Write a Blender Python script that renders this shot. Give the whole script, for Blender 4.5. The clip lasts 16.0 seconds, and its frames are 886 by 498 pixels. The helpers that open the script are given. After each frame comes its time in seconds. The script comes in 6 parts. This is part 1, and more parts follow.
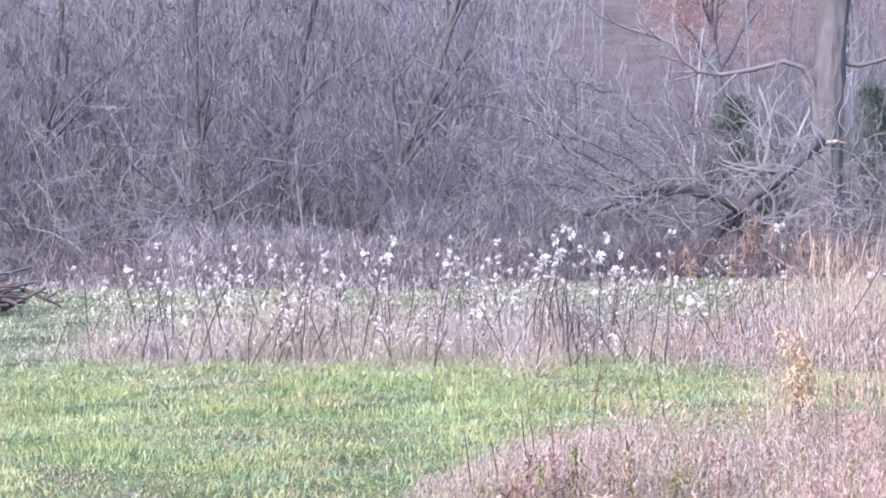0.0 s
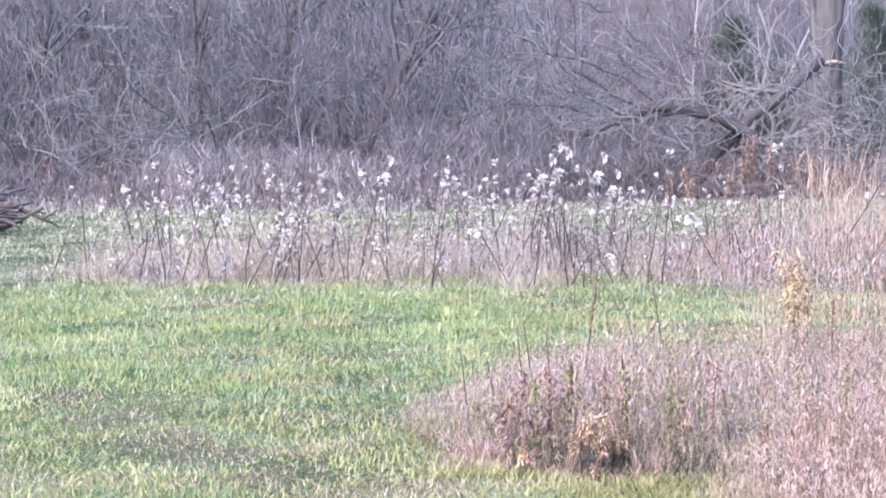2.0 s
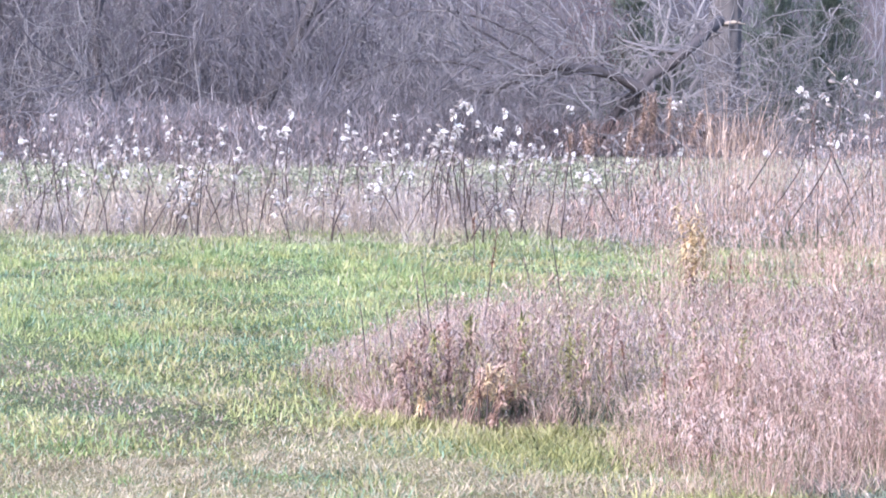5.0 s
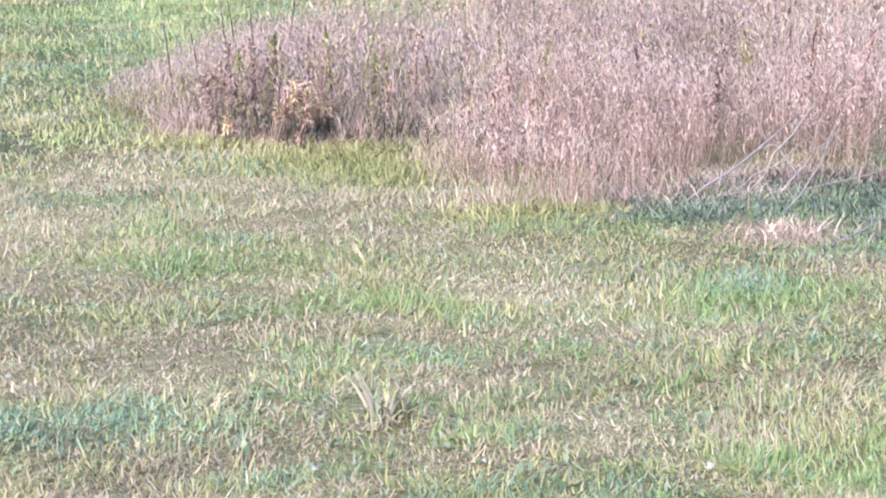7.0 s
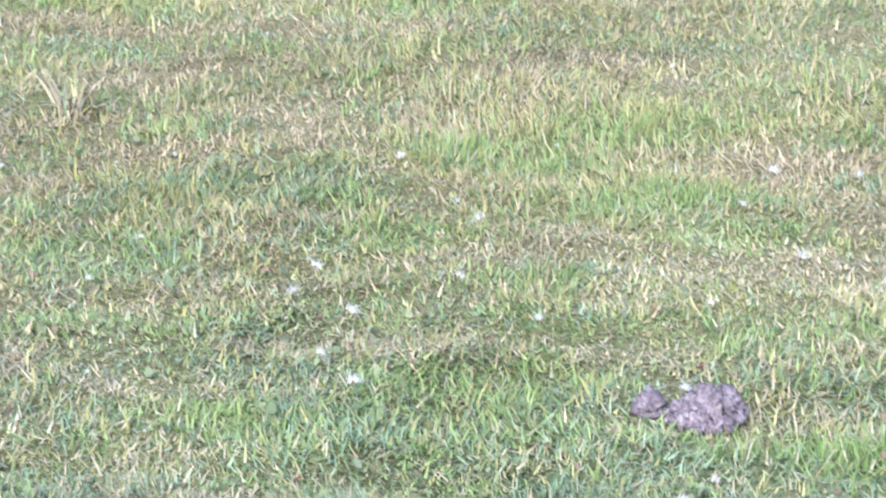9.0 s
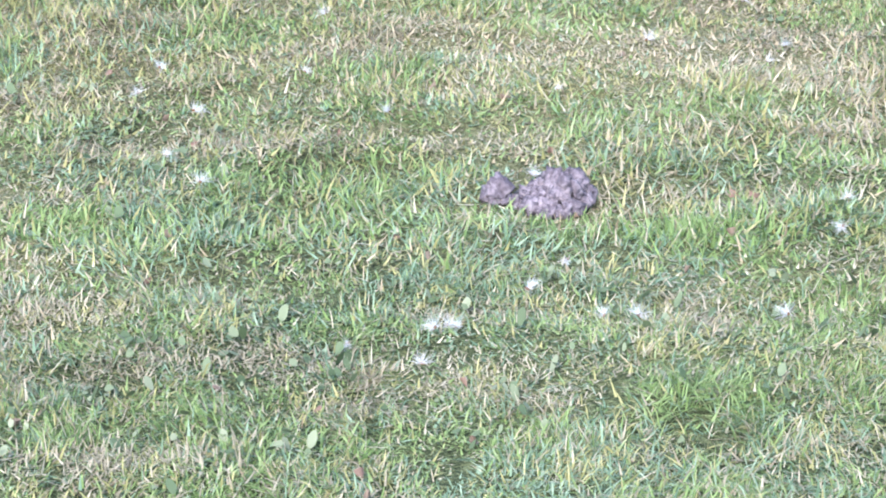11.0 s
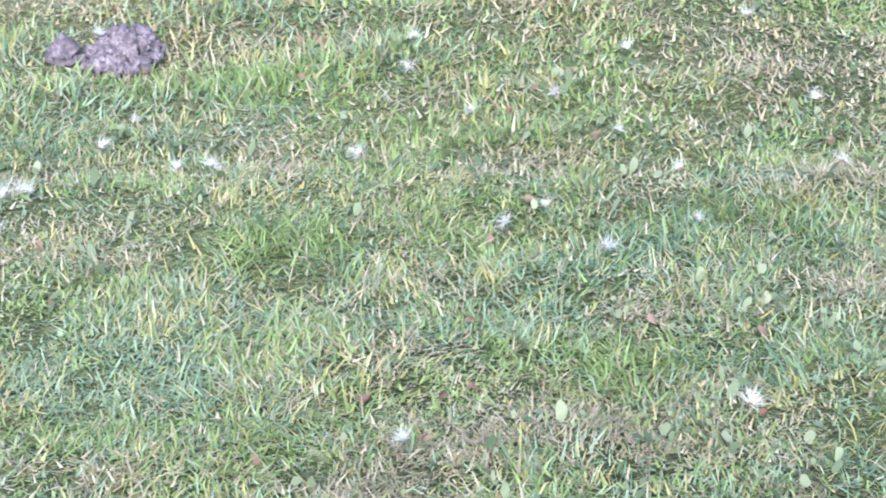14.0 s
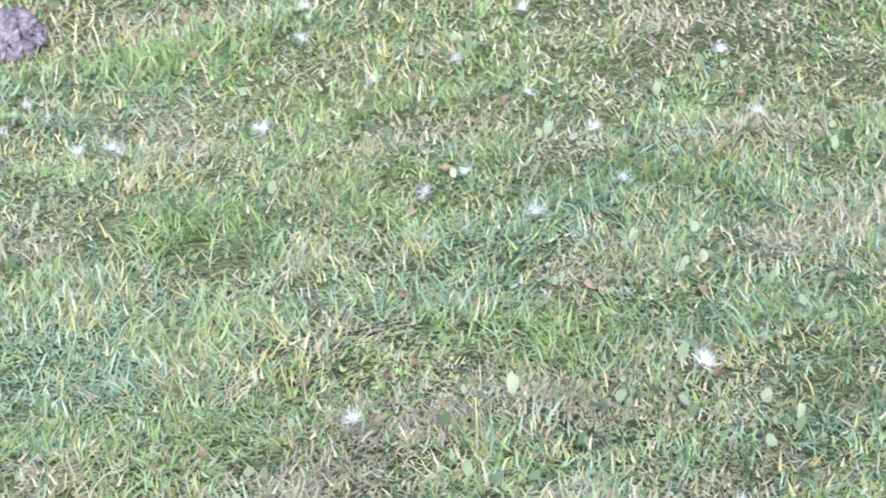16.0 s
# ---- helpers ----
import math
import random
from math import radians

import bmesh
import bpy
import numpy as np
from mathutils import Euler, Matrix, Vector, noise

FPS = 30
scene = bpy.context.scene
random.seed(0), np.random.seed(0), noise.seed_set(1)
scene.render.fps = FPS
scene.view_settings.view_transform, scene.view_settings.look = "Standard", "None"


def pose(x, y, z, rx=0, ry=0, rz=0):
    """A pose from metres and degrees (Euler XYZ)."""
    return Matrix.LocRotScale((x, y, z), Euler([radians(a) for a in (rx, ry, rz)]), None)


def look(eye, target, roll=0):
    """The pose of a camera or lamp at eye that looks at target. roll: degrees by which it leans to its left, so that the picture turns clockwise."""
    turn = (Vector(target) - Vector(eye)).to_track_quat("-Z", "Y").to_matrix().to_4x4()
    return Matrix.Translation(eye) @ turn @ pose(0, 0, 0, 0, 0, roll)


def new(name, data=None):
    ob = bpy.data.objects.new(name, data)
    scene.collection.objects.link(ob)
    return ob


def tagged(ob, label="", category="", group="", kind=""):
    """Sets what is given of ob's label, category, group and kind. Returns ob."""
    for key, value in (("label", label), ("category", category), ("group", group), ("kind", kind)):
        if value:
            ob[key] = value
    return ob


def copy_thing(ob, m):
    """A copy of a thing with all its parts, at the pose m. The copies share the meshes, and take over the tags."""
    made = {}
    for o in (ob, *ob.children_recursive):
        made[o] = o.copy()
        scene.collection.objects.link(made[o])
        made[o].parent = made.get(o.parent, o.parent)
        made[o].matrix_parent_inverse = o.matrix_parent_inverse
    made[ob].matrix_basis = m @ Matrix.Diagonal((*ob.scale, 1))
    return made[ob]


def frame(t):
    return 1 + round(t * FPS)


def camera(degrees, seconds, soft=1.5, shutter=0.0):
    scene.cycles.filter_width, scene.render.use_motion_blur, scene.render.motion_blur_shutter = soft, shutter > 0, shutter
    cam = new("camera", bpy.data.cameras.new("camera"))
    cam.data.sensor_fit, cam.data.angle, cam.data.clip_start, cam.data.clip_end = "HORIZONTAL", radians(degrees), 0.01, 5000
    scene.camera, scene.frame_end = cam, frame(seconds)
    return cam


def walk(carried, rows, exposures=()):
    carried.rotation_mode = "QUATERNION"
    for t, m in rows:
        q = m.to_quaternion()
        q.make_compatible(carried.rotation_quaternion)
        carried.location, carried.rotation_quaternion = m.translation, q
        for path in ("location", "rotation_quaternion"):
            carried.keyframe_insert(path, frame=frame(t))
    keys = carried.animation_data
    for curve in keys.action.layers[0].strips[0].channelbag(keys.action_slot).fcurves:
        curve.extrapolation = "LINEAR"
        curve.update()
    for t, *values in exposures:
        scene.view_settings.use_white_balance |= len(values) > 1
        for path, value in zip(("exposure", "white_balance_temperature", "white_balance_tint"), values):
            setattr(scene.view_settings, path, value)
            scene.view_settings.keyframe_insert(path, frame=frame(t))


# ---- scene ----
cam = camera(21.362, 16.0, soft=1.9, shutter=0.3)

# seconds, eye x, y, z, turn to the right, tilt down, lean to the right (degrees)
PATH = [
    (0, 0.000, 0.000, 1.600, 0.000, 1.210, 0.000),
    (0.5, 0.000, 0.001, 1.599, -0.000, 1.188, 0.003),
    (1, 0.001, 0.002, 1.598, 0.020, 1.333, 0.006),
    (1.5, 0.017, 0.007, 1.585, 0.020, 2.273, 0.057),
    (2, 0.017, 0.013, 1.591, 0.021, 3.142, -0.022),
    (2.5, 0.009, 0.028, 1.591, 0.031, 3.787, 0.001),
    (3, 0.008, 0.041, 1.592, 0.866, 3.762, -0.360),
    (3.2, 0.014, 0.038, 1.580, 1.277, 3.650, -0.550),
    (5.3, 0.013, 0.001, 1.544, 2.629, 4.417, -0.578),
    (5.5, 0.020, -0.013, 1.539, 2.804, 4.954, -0.533),
    (6, 0.035, -0.027, 1.534, 4.218, 7.432, -0.112),
    (6.5, 0.039, -0.021, 1.534, 5.785, 9.297, 0.119),
    (7, 0.042, -0.022, 1.522, 7.103, 10.849, 0.235),
    (7.5, 0.047, -0.035, 1.516, 7.704, 11.591, 0.198),
    (8, 0.048, -0.033, 1.507, 9.540, 13.624, -0.315),
    (8.5, 0.052, -0.027, 1.498, 12.568, 16.099, -0.914),
    (9, 0.061, -0.022, 1.484, 14.709, 17.948, -0.793),
    (9.5, 0.072, -0.020, 1.473, 16.040, 19.617, -0.137),
    (10, 0.084, -0.025, 1.470, 16.923, 20.992, 0.280),
    (10.2, 0.092, -0.026, 1.470, 17.220, 21.482, 0.370),
    (12.3, 0.111, -0.009, 1.457, 21.245, 24.338, 0.111),
    (12.5, 0.116, -0.011, 1.456, 22.224, 24.658, 0.031),
    (13, 0.127, -0.023, 1.452, 24.872, 25.484, -0.180),
    (13.5, 0.132, -0.033, 1.449, 27.178, 25.941, 0.049),
    (14, 0.134, -0.037, 1.444, 28.789, 26.203, 0.263),
    (14.5, 0.145, -0.036, 1.441, 29.867, 26.390, 0.423),
    (15, 0.126, 0.005, 1.439, 30.673, 26.518, 0.449),
    (15.5, 0.085, 0.069, 1.428, 31.536, 26.590, 0.429),
    (16, 0.053, 0.112, 1.399, 33.785, 26.842, 1.065),
]
walk(cam, [(t, pose(x, y, z, 90 - down, 0, -turn) @ pose(0, 0, 0, 0, 0, -lean)) for t, x, y, z, turn, down, lean in PATH],
     exposures=[(0.0, 2.22, 5890, 20.5), (5.5, 2.18, 5880, 20), (6.0, 2.12, 5930, 20.5), (6.5, 2.2, 5980, 19), (7.0, 2.18, 6070, 18), (8.0, 2.2, 6180, 17.5), (9.0, 2.17, 6120, 12), (10.0, 2.17, 6080, 11), (12.5, 2.19, 5970, 13.5), (14.0, 2.17, 6040, 12), (16.0, 2.16, 6060, 11.5)])

# ---- world and sun ----
SUN_UP, SUN_ROUND = 38.0, 215.0
world = bpy.data.worlds.new("overcast_sky")
scene.world = world
world.use_nodes = True
wn, wl = world.node_tree.nodes, world.node_tree.links
sky = wn.new("ShaderNodeTexSky")
sky.sky_type, sky.sun_disc = "NISHITA", False
sky.sun_elevation, sky.sun_rotation = radians(SUN_UP), radians(SUN_ROUND)
sky.air_density, sky.dust_density, sky.ozone_density = 1.0, 1.5, 1.0
wl.new(sky.outputs[0], wn["Background"].inputs[0])
wn["Background"].inputs[1].default_value = 0.13
sun_data = bpy.data.lights.new("sun", "SUN")
sun_data.energy, sun_data.angle, sun_data.color = 1.6, radians(20), (1.0, 0.93, 0.86)
sun = new("sun", sun_data)
a, e = radians(SUN_ROUND), radians(SUN_UP)
sun.matrix_world = look(Vector((math.sin(a) * math.cos(e), math.cos(a) * math.cos(e), math.sin(e))) * 40, (0, 0, 0))

# ---- materials ----
def material(name):
    m = bpy.data.materials.new(name)
    m.use_nodes = True
    nt = m.node_tree
    return m, nt.nodes, nt.links, nt.nodes["Principled BSDF"]


def ramp_of(nodes, colours):
    r = nodes.new("ShaderNodeValToRGB")
    els = r.color_ramp.elements
    while len(els) < len(colours):
        els.new(0.5)
    for i, c in enumerate(colours):
        els[i].position = i / (len(colours) - 1)
        els[i].color = (*c, 1)
    return r


def noise_of(nodes, links, scale, detail=4.0, space="Object"):
    co = nodes.new("ShaderNodeTexCoord")
    n = nodes.new("ShaderNodeTexNoise")
    n.inputs["Scale"].default_value, n.inputs["Detail"].default_value = scale, detail
    links.new(co.outputs[space], n.inputs["Vector"])
    return n


def math_of(nodes, links, op, a, b, c=None):
    m = nodes.new("ShaderNodeMath")
    m.operation = op
    for i, v in enumerate((a, b, c)):
        if v is None:
            continue
        if isinstance(v, (int, float)):
            m.inputs[i].default_value = v
        else:
            links.new(v, m.inputs[i])
    return m.outputs[0]


def leafy(name, colours, patch=0.5, mix=0.5, rough=0.6, through_light=0.3, fine=7.0, other=None, each=1.0, other_scale=2.2, wide=1.0):
    """Blades and leaves: each island takes its own tone, tufts and patches shift them, and a second range of hues comes in by patches."""
    m, n, l, bsdf = material(name)
    geo = n.new("ShaderNodeNewGeometry")
    big = noise_of(n, l, patch, 3.0)
    small = noise_of(n, l, fine, 3.0)
    spread = math_of(n, l, "MULTIPLY_ADD", math_of(n, l, "SUBTRACT", big.outputs[0], 0.5), 2.6 * mix * wide, 0.5)
    spread = math_of(n, l, "MULTIPLY_ADD", math_of(n, l, "SUBTRACT", small.outputs[0], 0.5), 1.6 * mix, spread)
    v = math_of(n, l, "MULTIPLY_ADD", math_of(n, l, "SUBTRACT", geo.outputs["Random Per Island"], 0.5), each, spread)
    r = ramp_of(n, colours)
    l.new(v, r.inputs[0])
    tone = r.outputs[0]
    if other:
        r2 = ramp_of(n, other)
        l.new(v, r2.inputs[0])
        hue = noise_of(n, l, other_scale, 4.0)
        step = n.new("ShaderNodeMapRange")
        step.inputs["From Min"].default_value, step.inputs["From Max"].default_value = 0.40, 0.60
        l.new(hue.outputs[0], step.inputs["Value"])
        mx2 = n.new("ShaderNodeMix")
        mx2.data_type = "RGBA"
        l.new(step.outputs[0], mx2.inputs["Factor"])
        l.new(tone, mx2.inputs[6])
        l.new(r2.outputs[0], mx2.inputs[7])
        tone = mx2.outputs[2]
    l.new(tone, bsdf.inputs["Base Color"])
    bsdf.inputs["Roughness"].default_value = rough
    bsdf.inputs["Specular IOR Level"].default_value = 0.25
    if through_light:
        tr = n.new("ShaderNodeBsdfTranslucent")
        l.new(tone, tr.inputs[0])
        mx = n.new("ShaderNodeMixShader")
        mx.inputs[0].default_value = through_light
        l.new(bsdf.outputs[0], mx.inputs[1])
        l.new(tr.outputs[0], mx.inputs[2])
        l.new(mx.outputs[0], n["Material Output"].inputs[0])
    return m


def barky(name, colours, scale=14.0, bump=0.6, rough=0.9, stretch=0.25):
    """Bark, dead wood and dry stems: long streaks over blotches."""
    m, n, l, bsdf = material(name)
    co = n.new("ShaderNodeTexCoord")
    mp = n.new("ShaderNodeMapping")
    mp.inputs["Scale"].default_value = (1, 1, stretch)
    l.new(co.outputs["Object"], mp.inputs["Vector"])
    a_ = n.new("ShaderNodeTexNoise")
    a_.inputs["Scale"].default_value, a_.inputs["Detail"].default_value = scale, 6
    l.new(mp.outputs[0], a_.inputs["Vector"])
    b_ = noise_of(n, l, scale * 0.12, 2.0)
    geo = n.new("ShaderNodeNewGeometry")
    v = math_of(n, l, "ADD", math_of(n, l, "MULTIPLY", a_.outputs[0], 0.55), math_of(n, l, "MULTIPLY", b_.outputs[0], 0.35))
    v = math_of(n, l, "MULTIPLY_ADD", math_of(n, l, "SUBTRACT", geo.outputs["Random Per Island"], 0.5), 0.5, v)
    r = ramp_of(n, colours)
    l.new(v, r.inputs[0])
    l.new(r.outputs[0], bsdf.inputs["Base Color"])
    bsdf.inputs["Roughness"].default_value = rough
    bsdf.inputs["Specular IOR Level"].default_value = 0.2
    if bump:
        bp = n.new("ShaderNodeBump")
        bp.inputs["Strength"].default_value, bp.inputs["Distance"].default_value = bump, 0.05
        l.new(a_.outputs[0], bp.inputs["Height"])
        l.new(bp.outputs[0], bsdf.inputs["Normal"])
    return m


GREEN = leafy("lawn_green", [(0.085, 0.128, 0.045), (0.20, 0.248, 0.09), (0.32, 0.355, 0.14), (0.435, 0.45, 0.215), (0.53, 0.52, 0.32)], 0.6, 0.5, fine=5.0,
              other=[(0.055, 0.105, 0.045), (0.125, 0.20, 0.08), (0.215, 0.295, 0.125), (0.33, 0.39, 0.185), (0.46, 0.475, 0.275)], each=0.55, other_scale=1.6)
FARLAWN = leafy("far_lawn_green", [(0.20, 0.21, 0.14), (0.29, 0.30, 0.20), (0.375, 0.38, 0.265), (0.45, 0.44, 0.325)], 0.4, 0.5, fine=3.0)
TURF = leafy("turf_green", [(0.04, 0.07, 0.024), (0.095, 0.155, 0.05), (0.18, 0.265, 0.095), (0.25, 0.325, 0.15), (0.34, 0.385, 0.22)], 1.3, 0.5, fine=19.0, each=0.42, wide=0.3, through_light=0.15)
# the palest tones paint the whitish sky sheen on blue-green blades
BLUETURF = leafy("bluish_turf", [(0.034, 0.066, 0.042), (0.08, 0.138, 0.085), (0.155, 0.238, 0.155), (0.26, 0.345, 0.245), (0.40, 0.455, 0.36)], 1.3, 0.5, fine=17.0, each=0.42, wide=0.3, through_light=0.15)
OLIVE = leafy("olive_turf", [(0.085, 0.085, 0.034), (0.172, 0.176, 0.071), (0.284, 0.279, 0.122), (0.378, 0.36, 0.184), (0.475, 0.443, 0.275)], 1.3, 0.5, fine=15.0, each=0.42, wide=0.3, through_light=0.15)
EDGE = leafy("olive_grass", [(0.10, 0.115, 0.045), (0.205, 0.21, 0.08), (0.345, 0.335, 0.13), (0.49, 0.45, 0.225)], 1.5, 0.5, fine=6.0)
STRAW = leafy("dead_grass", [(0.13, 0.113, 0.078), (0.28, 0.248, 0.18), (0.46, 0.42, 0.322), (0.62, 0.58, 0.47)], 0.8, 0.3, each=0.5)
TANSTRAW = leafy("beige_dead_grass", [(0.125, 0.098, 0.064), (0.265, 0.217, 0.145), (0.43, 0.36, 0.25), (0.58, 0.50, 0.37)], 0.8, 0.35, each=0.7)
DRYTAN = leafy("bleached_tan_grass", [(0.17, 0.125, 0.095), (0.33, 0.26, 0.20), (0.50, 0.41, 0.325), (0.66, 0.565, 0.46)], 0.5, 0.5, 0.6, 0.15, 5.0, each=0.75)
PINK = leafy("pinkish_dry_grass", [(0.105, 0.06, 0.052), (0.26, 0.16, 0.132), (0.44, 0.30, 0.25), (0.62, 0.47, 0.40)], 0.6, 0.55, 0.55, 0.15, 6.0, each=0.75, wide=0.7)
PALEPINK = leafy("pale_pink_blade_tips", [(0.34, 0.235, 0.205), (0.50, 0.37, 0.33), (0.66, 0.53, 0.48)], 0.8, 0.4, 0.55, 0.2, 6.0)
# weed green with the dry stand's shade darkened into it
SHADEGREEN = leafy("grey_green_weeds", [(0.03, 0.043, 0.030), (0.065, 0.088, 0.062), (0.125, 0.155, 0.113), (0.23, 0.26, 0.20)], 1.5, 0.5, 0.6, 0.15, 9.0)
TAN = leafy("tan_dry_grass", [(0.14, 0.095, 0.07), (0.29, 0.205, 0.16), (0.47, 0.355, 0.285), (0.62, 0.50, 0.42)], 0.5, 0.55, 0.6, 0.15, 6.0, each=0.75, wide=0.7)
MAUVE = leafy("mauve_dead_weeds", [(0.11, 0.092, 0.097), (0.21, 0.18, 0.187), (0.34, 0.30, 0.306), (0.50, 0.455, 0.455)], 0.4, 0.5, 0.8, 0.1, 3.0)
LILAC = leafy("lilac_grey_brambles", [(0.115, 0.104, 0.113), (0.19, 0.174, 0.188), (0.285, 0.263, 0.28)], 0.4, 0.5, 0.8, 0.1, 3.0)
# tones kept close together so that the colour itself carries the woods' haze
BRAMBLE = leafy("grey_brambles", [(0.072, 0.068, 0.080), (0.104, 0.098, 0.114), (0.145, 0.137, 0.156)], 0.4, 0.5, 0.8, 0.1, 3.0)
RUSSET = leafy("russet_dry_weeds", [(0.08, 0.055, 0.052), (0.16, 0.105, 0.095), (0.29, 0.20, 0.18), (0.43, 0.33, 0.29)], 0.6, 0.4, 0.7, 0.2)
GOLD = leafy("yellowed_leaves", [(0.42, 0.30, 0.17), (0.58, 0.44, 0.27), (0.70, 0.57, 0.38)], 3.0, 0.1, 0.6, 0.3)
FLUFF = leafy("seed_fluff", [(0.19, 0.125, 0.10), (0.33, 0.235, 0.19), (0.50, 0.39, 0.325)], 3.0, 0.1, 0.8, 0.2)
THATCH = leafy("worn_thatch", [(0.075, 0.052, 0.043), (0.165, 0.122, 0.10), (0.28, 0.218, 0.182), (0.39, 0.32, 0.27)], 1.0, 0.4, 0.9, 0.0)
HERB = leafy("low_weed_leaves", [(0.06, 0.09, 0.045), (0.105, 0.145, 0.078), (0.16, 0.20, 0.12), (0.22, 0.25, 0.165)], 2.0, 0.4, 0.45, 0.2)
CREAMLEAF = leafy("fallen_leaf_pale", [(0.14, 0.10, 0.075), (0.22, 0.17, 0.135), (0.30, 0.25, 0.205)], 40.0, 0.6, 0.7, 0.1)
BROWNLEAF = leafy("fallen_leaf_brown", [(0.12, 0.075, 0.058), (0.22, 0.145, 0.115), (0.34, 0.25, 0.20)], 4.0, 0.3, 0.7, 0.1)
FLOSS = leafy("milkweed_floss", [(0.42, 0.385, 0.37), (0.66, 0.63, 0.615), (0.85, 0.84, 0.83)], 3.0, 0.3, 0.5, 0.35)
HAIR = leafy("seed_hair", [(0.82, 0.82, 0.83), (0.90, 0.90, 0.92)], 3.0, 0.2, 0.4, 0.5)
hn, hl = HAIR.node_tree.nodes, HAIR.node_tree.links
clear = hn.new("ShaderNodeBsdfTransparent")
veil = hn.new("ShaderNodeMixShader")
veil.inputs[0].default_value = 0.6
hl.new(hn["Material Output"].inputs[0].links[0].from_socket, veil.inputs[1])
hl.new(clear.outputs[0], veil.inputs[2])
hl.new(veil.outputs[0], hn["Material Output"].inputs[0])
POD = barky("milkweed_pod", [(0.12, 0.10, 0.097), (0.22, 0.193, 0.188), (0.38, 0.345, 0.335)], 60, 0.3, 0.8, 0.5)
STEM = barky("milkweed_stem", [(0.03, 0.022, 0.024), (0.06, 0.045, 0.045), (0.12, 0.09, 0.085)], 40, 0.2, 0.8, 0.1)
DOCK = barky("rust_brown_seeds", [(0.10, 0.045, 0.03), (0.20, 0.09, 0.06), (0.30, 0.15, 0.10)], 50, 0.4, 0.9, 1.0)
BARK = barky("grey_bark", [(0.06, 0.054, 0.057), (0.13, 0.12, 0.122), (0.26, 0.243, 0.242)], 5, 1.0, stretch=0.5)
BIRCH = barky("pale_birch_bark", [(0.14, 0.132, 0.142), (0.22, 0.212, 0.222), (0.33, 0.32, 0.33)], 6, 0.3)
# lightened and flattened towards the background in place of real haze
TWIG = barky("grey_twig", [(0.065, 0.061, 0.072), (0.10, 0.094, 0.109), (0.15, 0.142, 0.16)], 9, 0.0)
TWIG_PALE = barky("pale_twig", [(0.11, 0.102, 0.109), (0.185, 0.174, 0.183), (0.30, 0.284, 0.29)], 9, 0.0)
DEADWOOD = barky("dead_wood", [(0.04, 0.035, 0.038), (0.075, 0.067, 0.072), (0.125, 0.114, 0.118)], 12, 0.8)
# distance haze is painted in: pale, bluish, narrow range of tones
HAZEDWOOD = barky("hazed_far_wood", [(0.14, 0.135, 0.158), (0.185, 0.178, 0.205), (0.24, 0.231, 0.258)], 4, 0.0)
FRESHWOOD = barky("split_wood", [(0.24, 0.20, 0.17), (0.36, 0.31, 0.26)], 20, 0.3)
# juniper green, greyed and lightened to paint in the haze before it
NEEDLE = leafy("juniper_needles", [(0.055, 0.07, 0.06), (0.085, 0.108, 0.087), (0.13, 0.155, 0.12)], 1.0, 0.4, 0.7, 0.1)
ORANGE = leafy("orange_autumn_leaves", [(0.24, 0.12, 0.10), (0.36, 0.19, 0.15), (0.46, 0.28, 0.22)], 0.3, 0.4, 0.7, 0.3)
RED = leafy("red_leaves", [(0.075, 0.04, 0.045), (0.12, 0.065, 0.065), (0.17, 0.095, 0.09)], 1.0, 0.4, 0.7, 0.2)
SEED = barky("seed_brown", [(0.10, 0.05, 0.03), (0.22, 0.12, 0.07)], 80, 0.2)


def soil_material():
    m, n, l, bsdf = material("crumbly_grey_soil")
    a_ = noise_of(n, l, 95, 8)
    b_ = noise_of(n, l, 26, 4)
    v = math_of(n, l, "ADD", math_of(n, l, "MULTIPLY", a_.outputs[0], 0.6), math_of(n, l, "MULTIPLY", b_.outputs[0], 0.4))
    info = n.new("ShaderNodeObjectInfo")
    v = math_of(n, l, "MULTIPLY_ADD", math_of(n, l, "SUBTRACT", v, 0.5), 1.8, 0.40)
    v = math_of(n, l, "MULTIPLY_ADD", math_of(n, l, "SUBTRACT", info.outputs["Random"], 0.5), 0.16, v)
    # soil greys, stretched so the ends paint crevice shade and lit crumbs
    r = ramp_of(n, [(0.025, 0.02, 0.027), (0.105, 0.088, 0.11), (0.225, 0.195, 0.225), (0.40, 0.355, 0.39)])
    l.new(v, r.inputs[0])
    l.new(r.outputs[0], bsdf.inputs["Base Color"])
    bsdf.inputs["Roughness"].default_value = 0.95
    bp = n.new("ShaderNodeBump")
    bp.inputs["Strength"].default_value, bp.inputs["Distance"].default_value = 0.9, 0.006
    l.new(a_.outputs[0], bp.inputs["Height"])
    l.new(bp.outputs[0], bsdf.inputs["Normal"])
    return m


SOIL = soil_material()


